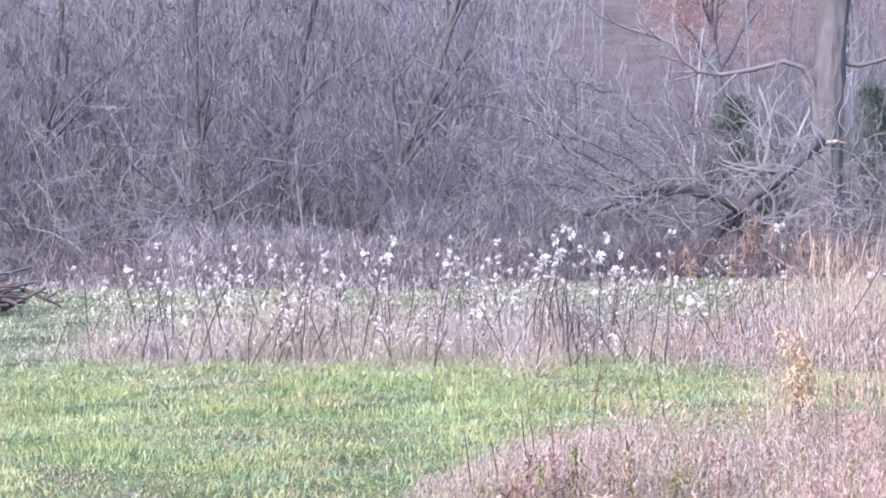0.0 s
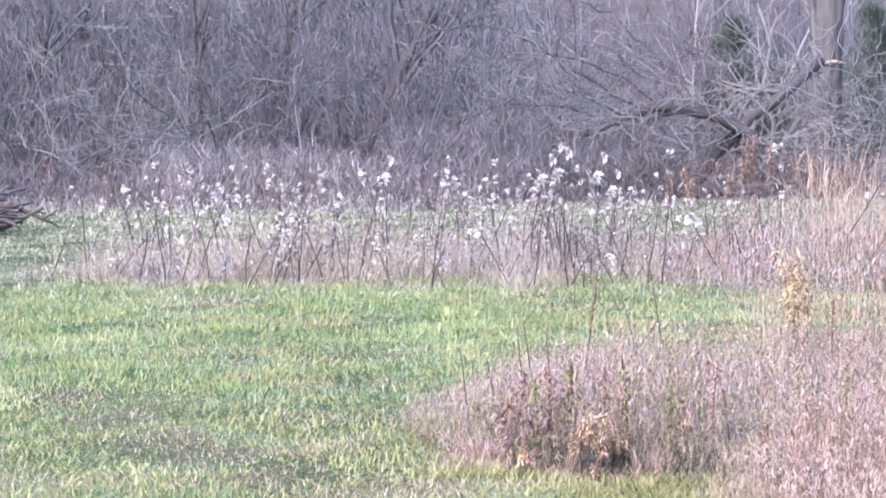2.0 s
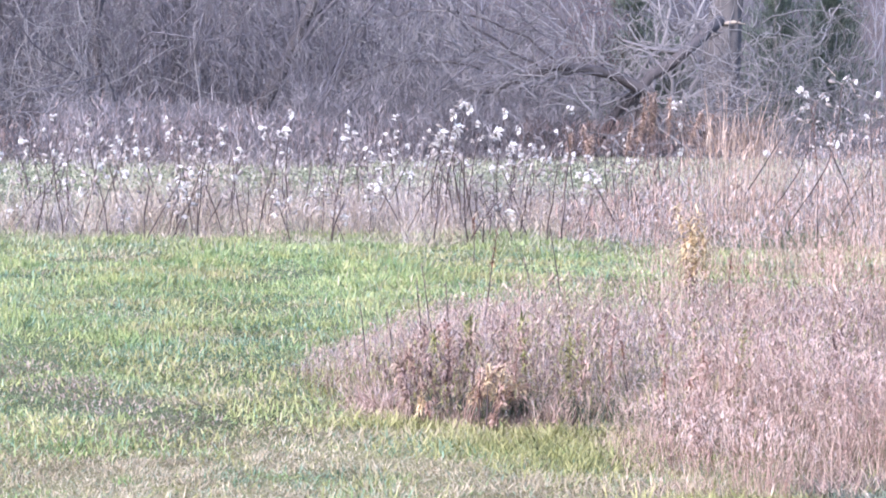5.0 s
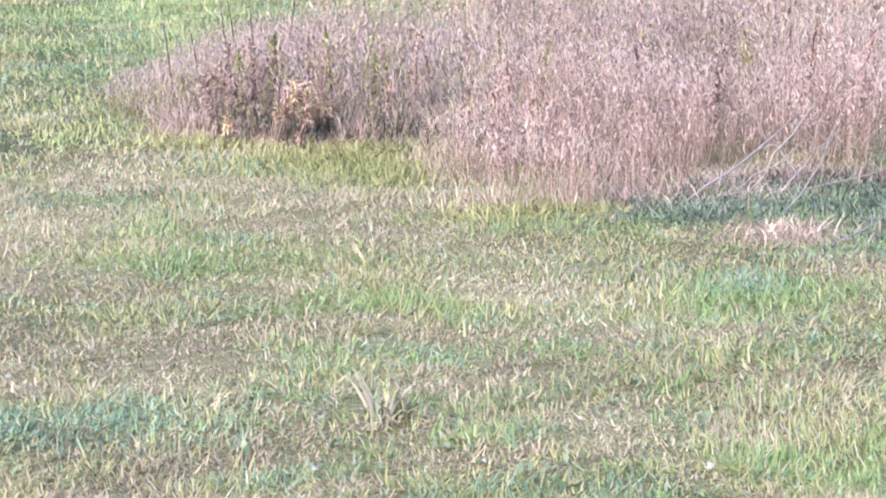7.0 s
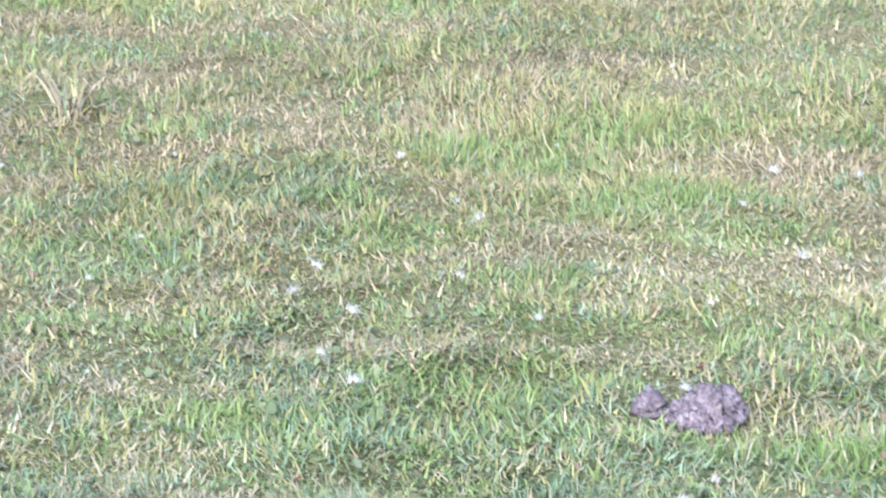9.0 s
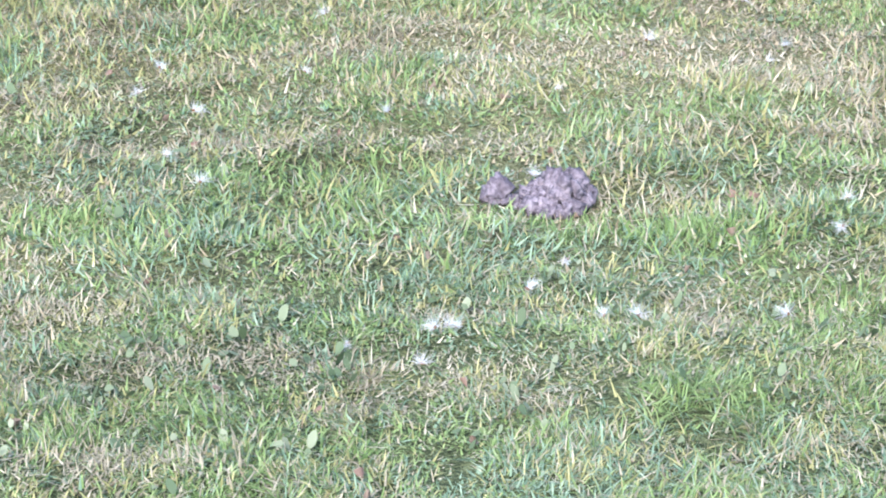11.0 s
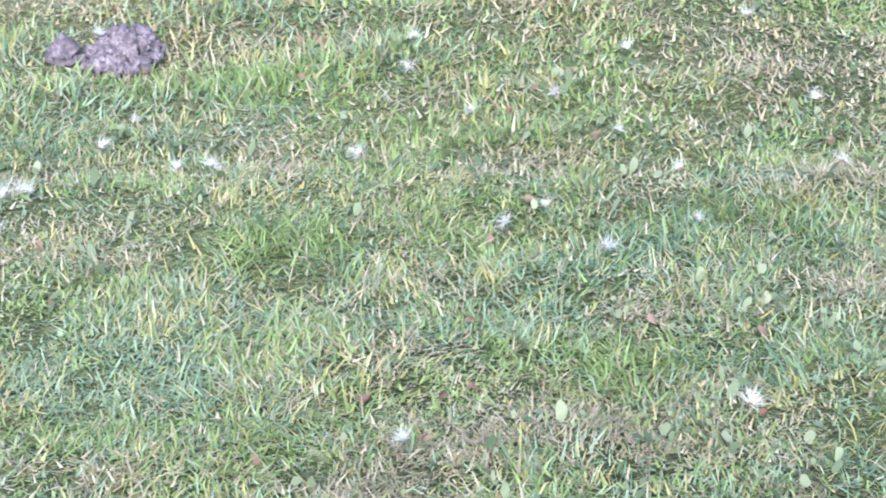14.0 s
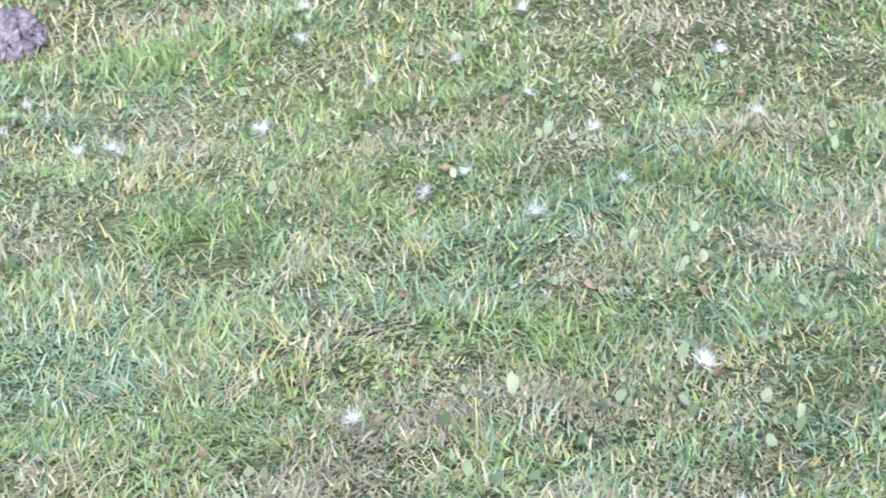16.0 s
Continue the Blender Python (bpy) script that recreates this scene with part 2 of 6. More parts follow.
def ground_material():
    """Thatch and soil under the grass, leaf litter under the woods."""
    m, n, l, bsdf = material("thatch_and_litter")
    a_ = noise_of(n, l, 150, 8)
    b_ = noise_of(n, l, 0.8, 4)
    fibres = []
    for way in ((150, 30, 60), (60, 330, 60)):
        tc, mp, fb = n.new("ShaderNodeTexCoord"), n.new("ShaderNodeMapping"), n.new("ShaderNodeTexNoise")
        mp.inputs["Scale"].default_value, mp.inputs["Rotation"].default_value = way, (0, 0, 0.5)
        fb.inputs["Scale"].default_value, fb.inputs["Detail"].default_value = 1.0, 4
        l.new(tc.outputs["Object"], mp.inputs["Vector"])
        l.new(mp.outputs[0], fb.inputs["Vector"])
        fibres.append(fb.outputs[0])
    grain = math_of(n, l, "ADD", math_of(n, l, "MULTIPLY", a_.outputs[0], 0.4), math_of(n, l, "MULTIPLY", math_of(n, l, "ADD", *fibres), 0.3))
    v = math_of(n, l, "MULTIPLY_ADD", math_of(n, l, "SUBTRACT", grain, 0.5), 2.5, 0.48)
    v = math_of(n, l, "MULTIPLY_ADD", math_of(n, l, "SUBTRACT", b_.outputs[0], 0.5), 0.8, v)
    # thatch and soil tones; the dark end paints shade in gaps between blades
    lawn = ramp_of(n, [(0.010, 0.014, 0.008), (0.045, 0.06, 0.028), (0.145, 0.168, 0.082), (0.31, 0.32, 0.195)])
    wood = ramp_of(n, [(0.045, 0.038, 0.038), (0.08, 0.066, 0.064), (0.13, 0.105, 0.10), (0.19, 0.16, 0.15)])
    dry = ramp_of(n, [(0.025, 0.024, 0.012), (0.11, 0.103, 0.05), (0.26, 0.24, 0.128), (0.43, 0.395, 0.25)])
    l.new(v, lawn.inputs[0])
    l.new(v, dry.inputs[0])
    l.new(v, wood.inputs[0])
    co = n.new("ShaderNodeTexCoord")
    sp = n.new("ShaderNodeSeparateXYZ")
    l.new(co.outputs["Object"], sp.inputs[0])
    edge = n.new("ShaderNodeMapRange")
    edge.inputs["From Min"].default_value, edge.inputs["From Max"].default_value = 42, 50
    l.new(math_of(n, l, "MULTIPLY_ADD", b_.outputs[0], 8.0, sp.outputs["Y"]), edge.inputs["Value"])
    mx = n.new("ShaderNodeMix")
    mx.data_type = "RGBA"
    c_ = noise_of(n, l, 1.6, 4)
    reach = math_of(n, l, "MULTIPLY_ADD", math_of(n, l, "SUBTRACT", c_.outputs[0], 0.5), 2.6, sp.outputs["Y"])
    begin, end = n.new("ShaderNodeMapRange"), n.new("ShaderNodeMapRange")
    begin.inputs["From Min"].default_value, begin.inputs["From Max"].default_value = 2.9, 4.7
    end.inputs["From Min"].default_value, end.inputs["From Max"].default_value = 10.8, 9.8
    l.new(reach, begin.inputs["Value"])
    l.new(reach, end.inputs["Value"])
    zone = n.new("ShaderNodeMix")
    zone.data_type = "RGBA"
    l.new(math_of(n, l, "MULTIPLY", begin.outputs[0], end.outputs[0]), zone.inputs["Factor"])
    l.new(lawn.outputs[0], zone.inputs[6])
    l.new(dry.outputs[0], zone.inputs[7])
    l.new(edge.outputs[0], mx.inputs["Factor"])
    l.new(zone.outputs[2], mx.inputs[6])
    l.new(wood.outputs[0], mx.inputs[7])
    l.new(mx.outputs[2], bsdf.inputs["Base Color"])
    bsdf.inputs["Roughness"].default_value = 0.95
    bsdf.inputs["Specular IOR Level"].default_value = 0.15
    bp = n.new("ShaderNodeBump")
    bp.inputs["Strength"].default_value, bp.inputs["Distance"].default_value = 0.8, 0.02
    l.new(a_.outputs[0], bp.inputs["Height"])
    l.new(bp.outputs[0], bsdf.inputs["Normal"])
    return m


GROUND = ground_material()

# ---- mesh tools ----
rng = np.random.default_rng(11)


class Sheaf:
    """Collects vertices and triangles, then makes one mesh of them."""

    def __init__(self):
        self.v, self.f, self.n = [], [], 0

    def add(self, v, f):
        self.v.append(np.asarray(v, float).reshape(-1, 3))
        self.f.append(np.asarray(f, int).reshape(-1, 3) + self.n)
        self.n += len(self.v[-1])

    def mesh(self, name, mat, smooth=False):
        v, f = np.concatenate(self.v), np.concatenate(self.f)
        me = bpy.data.meshes.new(name)
        me.vertices.add(len(v))
        me.vertices.foreach_set("co", v.astype(np.float32).ravel())
        me.loops.add(f.size)
        me.loops.foreach_set("vertex_index", f.astype(np.int32).ravel())
        me.polygons.add(len(f))
        me.polygons.foreach_set("loop_start", np.arange(0, f.size, 3, dtype=np.int32))
        if smooth:
            me.polygons.foreach_set("use_smooth", np.ones(len(f), dtype=bool))
        me.materials.append(mat)
        me.update()
        me.validate()
        return me


def part(name, sheaf, mat, parent, label="", smooth=True, kind=""):
    """One mesh object under a thing or under a part."""
    ob = new(name, sheaf.mesh(name, mat, smooth))
    ob.parent = parent
    return tagged(ob, label, kind=kind)


def wobble(x, y, s, seed=0.0):
    """A smooth uneven field between about -1 and 1."""
    return (np.sin(x * s + 1.3 * np.sin(y * s * 0.7 + seed)) + np.sin(y * s * 1.3 + 1.7 * np.sin(x * s * 0.6 + 2 * seed)) + np.sin((x + y) * s * 0.53 + seed)) / 3


def patchy(x, y, s, seed):
    """An irregular field of patches about 3 / s metres wide, mostly between -1 and 1."""
    r = np.random.default_rng(seed)
    total = np.zeros(np.shape(x))
    for _ in range(14):
        k, a_ = s * r.uniform(0.6, 1.8), r.uniform(0, 6.283)
        total = total + np.sin(k * (np.cos(a_) * x + np.sin(a_) * y) + r.uniform(0, 6.283))
    return total / 5.0


def lawn_z(x, y):
    """The lie of the land: a nearly flat lawn and a wooded slope behind it."""
    x, y = np.asarray(x, float), np.asarray(y, float)
    s = np.clip((y - 62) / 120, 0, 1)
    z = 24 * s * s * (3 - 2 * s)
    dip = 0.018 * np.sin(1.7 * x + 0.6 * y) * np.sin(1.1 * y - 0.4 * x) + 0.010 * np.sin(4.1 * x + 1.0) * np.sin(3.3 * y)
    near = np.clip((5.4 - np.hypot(x, y)) / 1.2, 0, 1) * np.clip(x / 0.4, 0, 1) * np.clip((y - 1.4) / 0.4, 0, 1)
    return z + dip * np.clip(y / 6, 0.4, 1.0) + near * (0.010 * wobble(x, y, 11.0, 2.0) + 0.009 * patchy(x, y, 22.0, 31))


def ribbons(x, y, z, yaw, length, width, lean, bend, segs=2, cap=9.0, twist=0.5):
    """Bent, tapering blades; one row of each array is one blade. Angles in radians from upright."""
    k = len(x)
    cx, cy, cz = np.zeros((k, segs + 1)), np.zeros((k, segs + 1)), np.zeros((k, segs + 1))
    for i in range(segs):
        th = np.minimum(lean + bend * (i + 0.5) / segs, cap)
        step = length / segs
        h = np.sin(th) * step
        cx[:, i + 1] = cx[:, i] + h * np.cos(yaw)
        cy[:, i + 1] = cy[:, i] + h * np.sin(yaw)
        cz[:, i + 1] = cz[:, i] + np.cos(th) * step
    turn = yaw + np.pi / 2 + rng.normal(0, 1, k) * twist
    wx, wy = np.cos(turn) * width / 2, np.sin(turn) * width / 2
    v = np.zeros((k, 2 * segs + 1, 3))
    for i in range(segs):
        taper = (1.0, 0.95, 0.75, 0.5)[i] if segs > 1 else 1.0
        for j, sgn in ((0, 1), (1, -1)):
            v[:, 2 * i + j, 0] = x + cx[:, i] + sgn * wx * taper
            v[:, 2 * i + j, 1] = y + cy[:, i] + sgn * wy * taper
            v[:, 2 * i + j, 2] = z + cz[:, i]
    v[:, -1, 0], v[:, -1, 1], v[:, -1, 2] = x + cx[:, -1], y + cy[:, -1], z + cz[:, -1]
    f = []
    for i in range(segs - 1):
        f += [(2 * i, 2 * i + 1, 2 * i + 3), (2 * i, 2 * i + 3, 2 * i + 2)]
    f.append((2 * segs - 2, 2 * segs - 1, 2 * segs))
    f = np.array(f)[None] + (np.arange(k) * (2 * segs + 1))[:, None, None]
    return v.reshape(-1, 3), f.reshape(-1, 3)


def tube(path, radii, sides=4):
    """A tube along a polyline."""
    p = np.asarray(path, float)
    r = np.asarray(radii, float)
    d = np.gradient(p, axis=0)
    d /= np.linalg.norm(d, axis=1)[:, None] + 1e-9
    ref = np.array([0.0, 0.0, 1.0]) if abs(d[:, 2]).mean() < 0.8 else np.array([1.0, 0.0, 0.0])
    u = np.cross(d, ref)
    u /= np.linalg.norm(u, axis=1)[:, None] + 1e-9
    w = np.cross(d, u)
    a_ = np.arange(sides) * 2 * np.pi / sides
    v = p[:, None] + r[:, None, None] * (np.cos(a_)[None, :, None] * u[:, None] + np.sin(a_)[None, :, None] * w[:, None])
    n = len(p)
    f = []
    for i in range(n - 1):
        for j in range(sides):
            q, s = i * sides + j, i * sides + (j + 1) % sides
            f += [(q, s, s + sides), (q, s + sides, q + sides)]
    f += [((n - 1) * sides, (n - 1) * sides + j, (n - 1) * sides + j + 1) for j in range(1, sides - 1)]
    return v.reshape(-1, 3), np.array(f)


def wander(start, way, length, steps, wild, up=0.0):
    """A crooked line that starts along a way."""
    p, d = [np.array(start, float)], np.array(way, float)
    d /= np.linalg.norm(d)
    for _ in range(steps):
        d = d + rng.normal(0, wild, 3) + np.array([0, 0, up])
        d /= np.linalg.norm(d)
        p.append(p[-1] + d * length / steps)
    return np.array(p)


def side_way(d, spread):
    """A way that leaves a branch at a slant."""
    q = rng.normal(0, 1, 3)
    q -= d * (q @ d)
    q /= np.linalg.norm(q)
    return d * math.cos(spread) + q * math.sin(spread)


def branches(sheaf, path, r0, r1, levels, count, ratio, spread, wild, up, sides, thin=0.006, clear=0.25):
    """A limb and what grows from it, into one sheaf for each level."""
    n = len(path)
    sheaf[0].add(*tube(path, np.linspace(r0, r1, n), sides[0]))
    if levels == 0:
        return
    seg = np.diff(path, axis=0)
    total = np.linalg.norm(seg, axis=1).sum()
    for _ in range(count[0]):
        s = rng.uniform(clear, 0.98)
        k = min(int(s * (n - 1)), n - 2)
        at = path[k] + seg[k] * (s * (n - 1) - k)
        d = seg[k] / np.linalg.norm(seg[k])
        ln = total * ratio * rng.uniform(0.6, 1.25) * (1.15 - 0.6 * s)
        rr = max((r0 + (r1 - r0) * s) * 0.6, thin)
        sub = wander(at, side_way(d, spread * rng.uniform(0.6, 1.3)), ln, 2 if levels == 1 else 4, wild, up)
        branches(sheaf[1:] if len(sheaf) > 1 else sheaf, sub, rr, max(rr * 0.3, thin * 0.7), levels - 1, count[1:], ratio, spread, wild, up,
                 sides[1:] if len(sides) > 1 else sides, thin)


def inside(px, py, poly):
    """Which points lie in a polygon of the plan."""
    hit = np.zeros(len(px), bool)
    for (x0, y0), (x1, y1) in zip(poly, poly[1:] + poly[:1]):
        c = ((y0 > py) != (y1 > py)) & (px < (x1 - x0) * (py - y0) / (y1 - y0 + 1e-12) + x0)
        hit ^= c
    return hit


def edge_gap(px, py, poly):
    """How far points lie from a polygon's outline."""
    best = np.full(len(px), 1e9)
    for (x0, y0), (x1, y1) in zip(poly, poly[1:] + poly[:1]):
        t = np.clip(((px - x0) * (x1 - x0) + (py - y0) * (y1 - y0)) / ((x1 - x0) ** 2 + (y1 - y0) ** 2), 0, 1)
        best = np.minimum(best, np.hypot(px - x0 - t * (x1 - x0), py - y0 - t * (y1 - y0)))
    return best


def strewn(d0, d1, per_m2, pad=0.0):
    """Random places of the lawn between two distances, over the sweep of ground in front of the walk."""
    dd = [1.5, 2.2, 3, 4, 5, 6, 8, 12, 22, 70]
    lo = np.radians(np.interp([d0, d1], dd, [4, 4, 0, -4, -6, -8.5, -10.5, -12.5, -12.5, -12.5])) - pad
    hi = np.radians(np.interp([d0, d1], dd, [47.5, 47.5, 47.5, 47, 40, 32.5, 27.5, 22.5, 19, 15.5])) + pad
    span = max(hi) - min(lo)
    k = int(per_m2 * span * (d1 * d1 - d0 * d0) / 2)
    d = np.sqrt(rng.uniform(d0 * d0, d1 * d1, k))
    az = rng.uniform(min(lo), max(hi), k)
    keep = (az > np.radians(np.interp(d, dd, [4, 4, 0, -4, -6, -8.5, -10.5, -12.5, -12.5, -12.5])) - pad) & (az < np.radians(np.interp(d, dd, [47.5, 47.5, 47.5, 47, 40, 32.5, 27.5, 22.5, 19, 15.5])) + pad)
    return (d * np.sin(az))[keep], (d * np.cos(az))[keep]


# ---- ground ----
def build_ground():
    def lines(fine0, fine1, step, far):
        out = list(np.arange(fine0, fine1 + 1e-6, step))
        lo, hi, s = fine0, fine1, step
        while hi < far:
            s *= 1.3
            hi += s
            lo -= s
            out.append(hi)
            out.insert(0, lo)
        return np.array(out)
    gx, gy = lines(-3, 6, 0.2, 1600), lines(1, 16, 0.2, 1600)
    gx = np.unique(np.round(np.concatenate([gx, np.arange(0, 3.2, 0.1)]), 3))
    gy = np.unique(np.round(np.concatenate([gy, np.arange(1.3, 5.6, 0.1), np.arange(16, 190, 3.0)]), 3))
    X, Y = np.meshgrid(gx, gy)
    v = np.stack([X, Y, lawn_z(X, Y)], -1).reshape(-1, 3)
    nx, ny = len(gx), len(gy)
    i = (np.arange(ny - 1)[:, None] * nx + np.arange(nx - 1)[None]).ravel()
    s = Sheaf()
    s.add(v, np.concatenate([np.stack([i, i + 1, i + nx + 1], 1), np.stack([i, i + nx + 1, i + nx], 1)]))
    ob = new("ground", s.mesh("ground", GROUND, True))
    tagged(ob, "lawn soil with thatch, rising into a wooded slope", "ground", kind="structure")


build_ground()

# outlines in the plan
STAND = [(-0.25, 11.9), (0.05, 11.1), (0.33, 10.6), (0.7, 10.45), (1.05, 10.5), (1.22, 10.2), (1.22, 9.5), (1.32, 8.75), (1.55, 8.45), (1.75, 8.55), (1.95, 8.9), (2.3, 9.15),
         (2.65, 9.2), (2.95, 9.35), (3.3, 9.7), (3.75, 10.6), (4.7, 12.0), (9.5, 13.6), (9.5, 15.5), (6.0, 15.8), (4.0, 15.0), (3.0, 15.4), (2.0, 15.0), (1.2, 15.4), (0.5, 14.5), (-0.1, 12.9)]
SIDE_STAND = [(3.12, 7.2), (3.55, 7.0), (5.0, 7.6), (7.0, 9.5), (6.5, 11.5), (5.0, 11.3), (4.3, 10.4), (3.75, 9.2), (3.35, 8.2)]
ROUGH = [(1.4, 15.2), (3.0, 15.5), (6, 15.9), (9.5, 15.6), (11, 21), (8, 20.8), (5.5, 21.3), (3.4, 21.0), (2.4, 20.4), (2.2, 18.0)]
BACK_STAND = [(2.0, 22.0), (2.5, 21.2), (3.4, 21.0), (5.5, 21.3), (8, 20.8), (11.5, 22), (9, 33), (5.2, 33), (4.4, 28), (3.2, 26.5), (2.5, 24)]
MILKWEED = [(-4.2, 23.0), (-2.6, 22.2), (-1.0, 21.8), (0.6, 21.6), (2.1, 21.9), (2.9, 22.5), (3.8, 25), (3.6, 27.5), (2.0, 28.0), (-1.2, 28.2), (-3.4, 27.2)]
BARE = [(0.09, 6.32, 0.34, 0.26), (-2.15, 13.4, 0.26, 0.6), (-1.76, 12.5, 0.30, 0.65), (-1.36, 11.65, 0.32, 0.65), (-1.03, 11.0, 0.30, 0.55), (-0.72, 10.4, 0.24, 0.4), (1.08, 7.46, 0.24, 0.13), (0.40, 8.40, 0.26, 0.13), (0.37, 5.65, 0.10, 0.08), (0.65, 5.41, 0.13, 0.07), (1.42, 3.43, 0.10, 0.08)]


def bare_here(x, y):
    b = np.zeros(len(x))
    for cx, cy, rx, ry in BARE:
        b = np.maximum(b, 1 - np.hypot((x - cx) / rx, (y - cy) / ry))
    return b


# ---- lawn grass ----
def near_share(x, y):
    """How far the short turf has given way to field grass: 1 near the walk, 0 far out."""
    return np.clip((10.9 - np.hypot(x, y) + 0.9 * wobble(x, y, 2.1, 6.0)) / 2.4, 0, 1)


def lawn(name, label, mat, bands, dry, share):
    s = Sheaf()
    for d0, d1, per, length, width, lean, segs in bands:
        x, y = strewn(d0, d1, per)
        keep = (~inside(x, y, STAND) | (edge_gap(x, y, STAND) < rng.uniform(0.1, 0.55, len(x)))) & (~inside(x, y, BACK_STAND) | (edge_gap(x, y, BACK_STAND) < 0.4)) & ~inside(x, y, MILKWEED)
        patch = wobble(x, y, 1.9, 1.0 if dry else 4.0) + 0.6 * wobble(x, y, 6.3, 2.0)
        bare = bare_here(x, y) + 0.25 * wobble(x, y, 9.0, 3.0)
        odds = rng.uniform(0, 1, len(x))
        keep &= odds < ((np.maximum(0.55 + 0.35 * patch, 0.2) + 0.9 * np.clip(bare, 0, 1)) if dry else ( np.maximum(1.0 - 0.15 * patch, 0.85) - 1.6 * np.clip(2.0 * bare, 0, 1))) * share(x, y)
        x, y, patch = x[keep], y[keep], patch[keep]
        k = len(x)
        tall = np.clip(1 + 0.4 * wobble(x, y, 3.7, 5.0) + 0.35 * wobble(x, y, 13.0, 2.0), 1.0, 1.7)
        near = np.clip((9 - np.hypot(x, y)) / 3, 0, 1)
        flow = near * (3.2 * wobble(x, y, 17.0, 3.0) + 2.6 * wobble(x, y, 43.0, 1.0)) + 2.0 * wobble(x, y, 5.0, 1.0) + rng.normal(0, 1, k) * (2.2 - 1.3 * near)
        s.add(*ribbons(x, y, lawn_z(x, y) - 0.004, flow, length * tall * rng.uniform(0.5, 1.3, k), width * rng.uniform(0.7, 1.3, k),
                       np.abs(rng.normal(lean, 0.45, k)), rng.uniform(0.2, 2.2, k) if segs > 1 else rng.uniform(0, 0.5, k), segs, 1.4))
    ob = new(name, s.mesh(name, mat))
    tagged(ob, label, "grass", kind="stuff")


# patches of the lawn, each a flat oval: plan x, y, half width, half depth
STRAW_SPOTS = [(1.77, 3.06, 0.16, 0.05), (1.38, 2.10, 0.16, 0.09), (1.62, 1.90, 0.12, 0.06), (1.40, 2.90, 0.13, 0.05), (0.59, 3.75, 0.18, 0.10), (2.06, 4.07, 0.30, 0.12), (1.40, 4.25, 0.22, 0.05),
               (0.10, 5.21, 0.14, 0.08), (0.97, 6.11, 0.14, 0.10), (1.33, 6.43, 0.13, 0.11), (0.79, 5.91, 0.14, 0.10), (2.2, 7.8, 0.24, 0.22), (1.24, 7.08, 0.22, 0.15), (1.66, 6.38, 0.16, 0.10), (0.54, 8.32, 0.28, 0.2),
               (2.56, 7.06, 0.16, 0.18), (2.02, 5.97, 0.18, 0.12), (0.1, 9.3, 0.4, 0.3), (2.42, 2.7, 0.24, 0.18), (2.3, 3.05, 0.24, 0.16), (2.1, 2.75, 0.1, 0.06)]
LUSH_SPOTS = [(1.75, 2.01, 0.10, 0.05), (1.56, 2.10, 0.07, 0.05), (1.29, 2.59, 0.10, 0.05), (1.53, 3.23, 0.20, 0.05), (1.55, 3.21, 0.22, 0.05), (1.75, 3.22, 0.20, 0.04), (1.10, 3.59, 0.24, 0.10), (1.85, 3.49, 0.20, 0.07),
              (0.81, 3.49, 0.22, 0.12), (1.38, 4.16, 0.16, 0.05), (1.12, 4.53, 0.14, 0.05), (2.48, 4.67, 0.30, 0.08), (0.44, 18.0, 0.9, 0.35), (-1.2, 17.4, 0.8, 0.3), (-2.6, 16.7, 0.8, 0.3), (1.2, 17.6, 0.5, 0.3), (-0.6, 20.6, 1.0, 0.35), (-2.2, 14.4, 0.8, 0.5)]
LUSH_SPOTS += [(0.21, 5.08, 0.17, 0.09), (1.86, 6.90, 0.26, 0.28), (1.00, 6.72, 0.20, 0.10), (0.80, 6.95, 0.18, 0.14), (0.14, 7.70, 0.20, 0.18), (1.51, 4.98, 0.22, 0.20), (0.71, 4.92, 0.18, 0.11), (0.51, 6.11, 0.10, 0.07),
               (0.51, 5.28, 0.10, 0.07), (0.86, 5.40, 0.14, 0.10), (1.95, 5.25, 0.35, 0.2), (1.95, 2.38, 0.16, 0.10), (1.76, 1.80, 0.08, 0.08), (1.8, 4.6, 0.3, 0.14)]
COOL_SPOTS = [(-0.16, 5.66, 0.42, 0.30), (0.76, 6.36, 0.20, 0.18), (1.20, 6.38, 0.13, 0.12), (2.0, 8.16, 0.2, 0.25), (0.16, 4.49, 0.20, 0.15), (1.90, 7.02, 0.16, 0.16), (0.10, 9.07, 0.26, 0.18), (0.79, 3.80, 0.16, 0.08), (1.04, 2.44, 0.20, 0.10), (1.60, 2.31, 0.2, 0.07), (-0.12, 8.97, 0.35, 0.16), (0.45, 8.1, 0.35, 0.1), (2.5, 8.4, 0.5, 0.35), (2.85, 7.8, 0.4, 0.35), (1.0, 3.1, 0.2, 0.06)]


def oval(x, y, spots):
    """How deep places lie in any of the ovals: 1 at a middle, 0 outside."""
    b = np.zeros(len(x))
    for cx, cy, rx, ry in spots:
        b = np.maximum(b, np.clip(1.25 - np.hypot((x - cx) / rx, (y - cy) / ry), 0, 1))
    return b


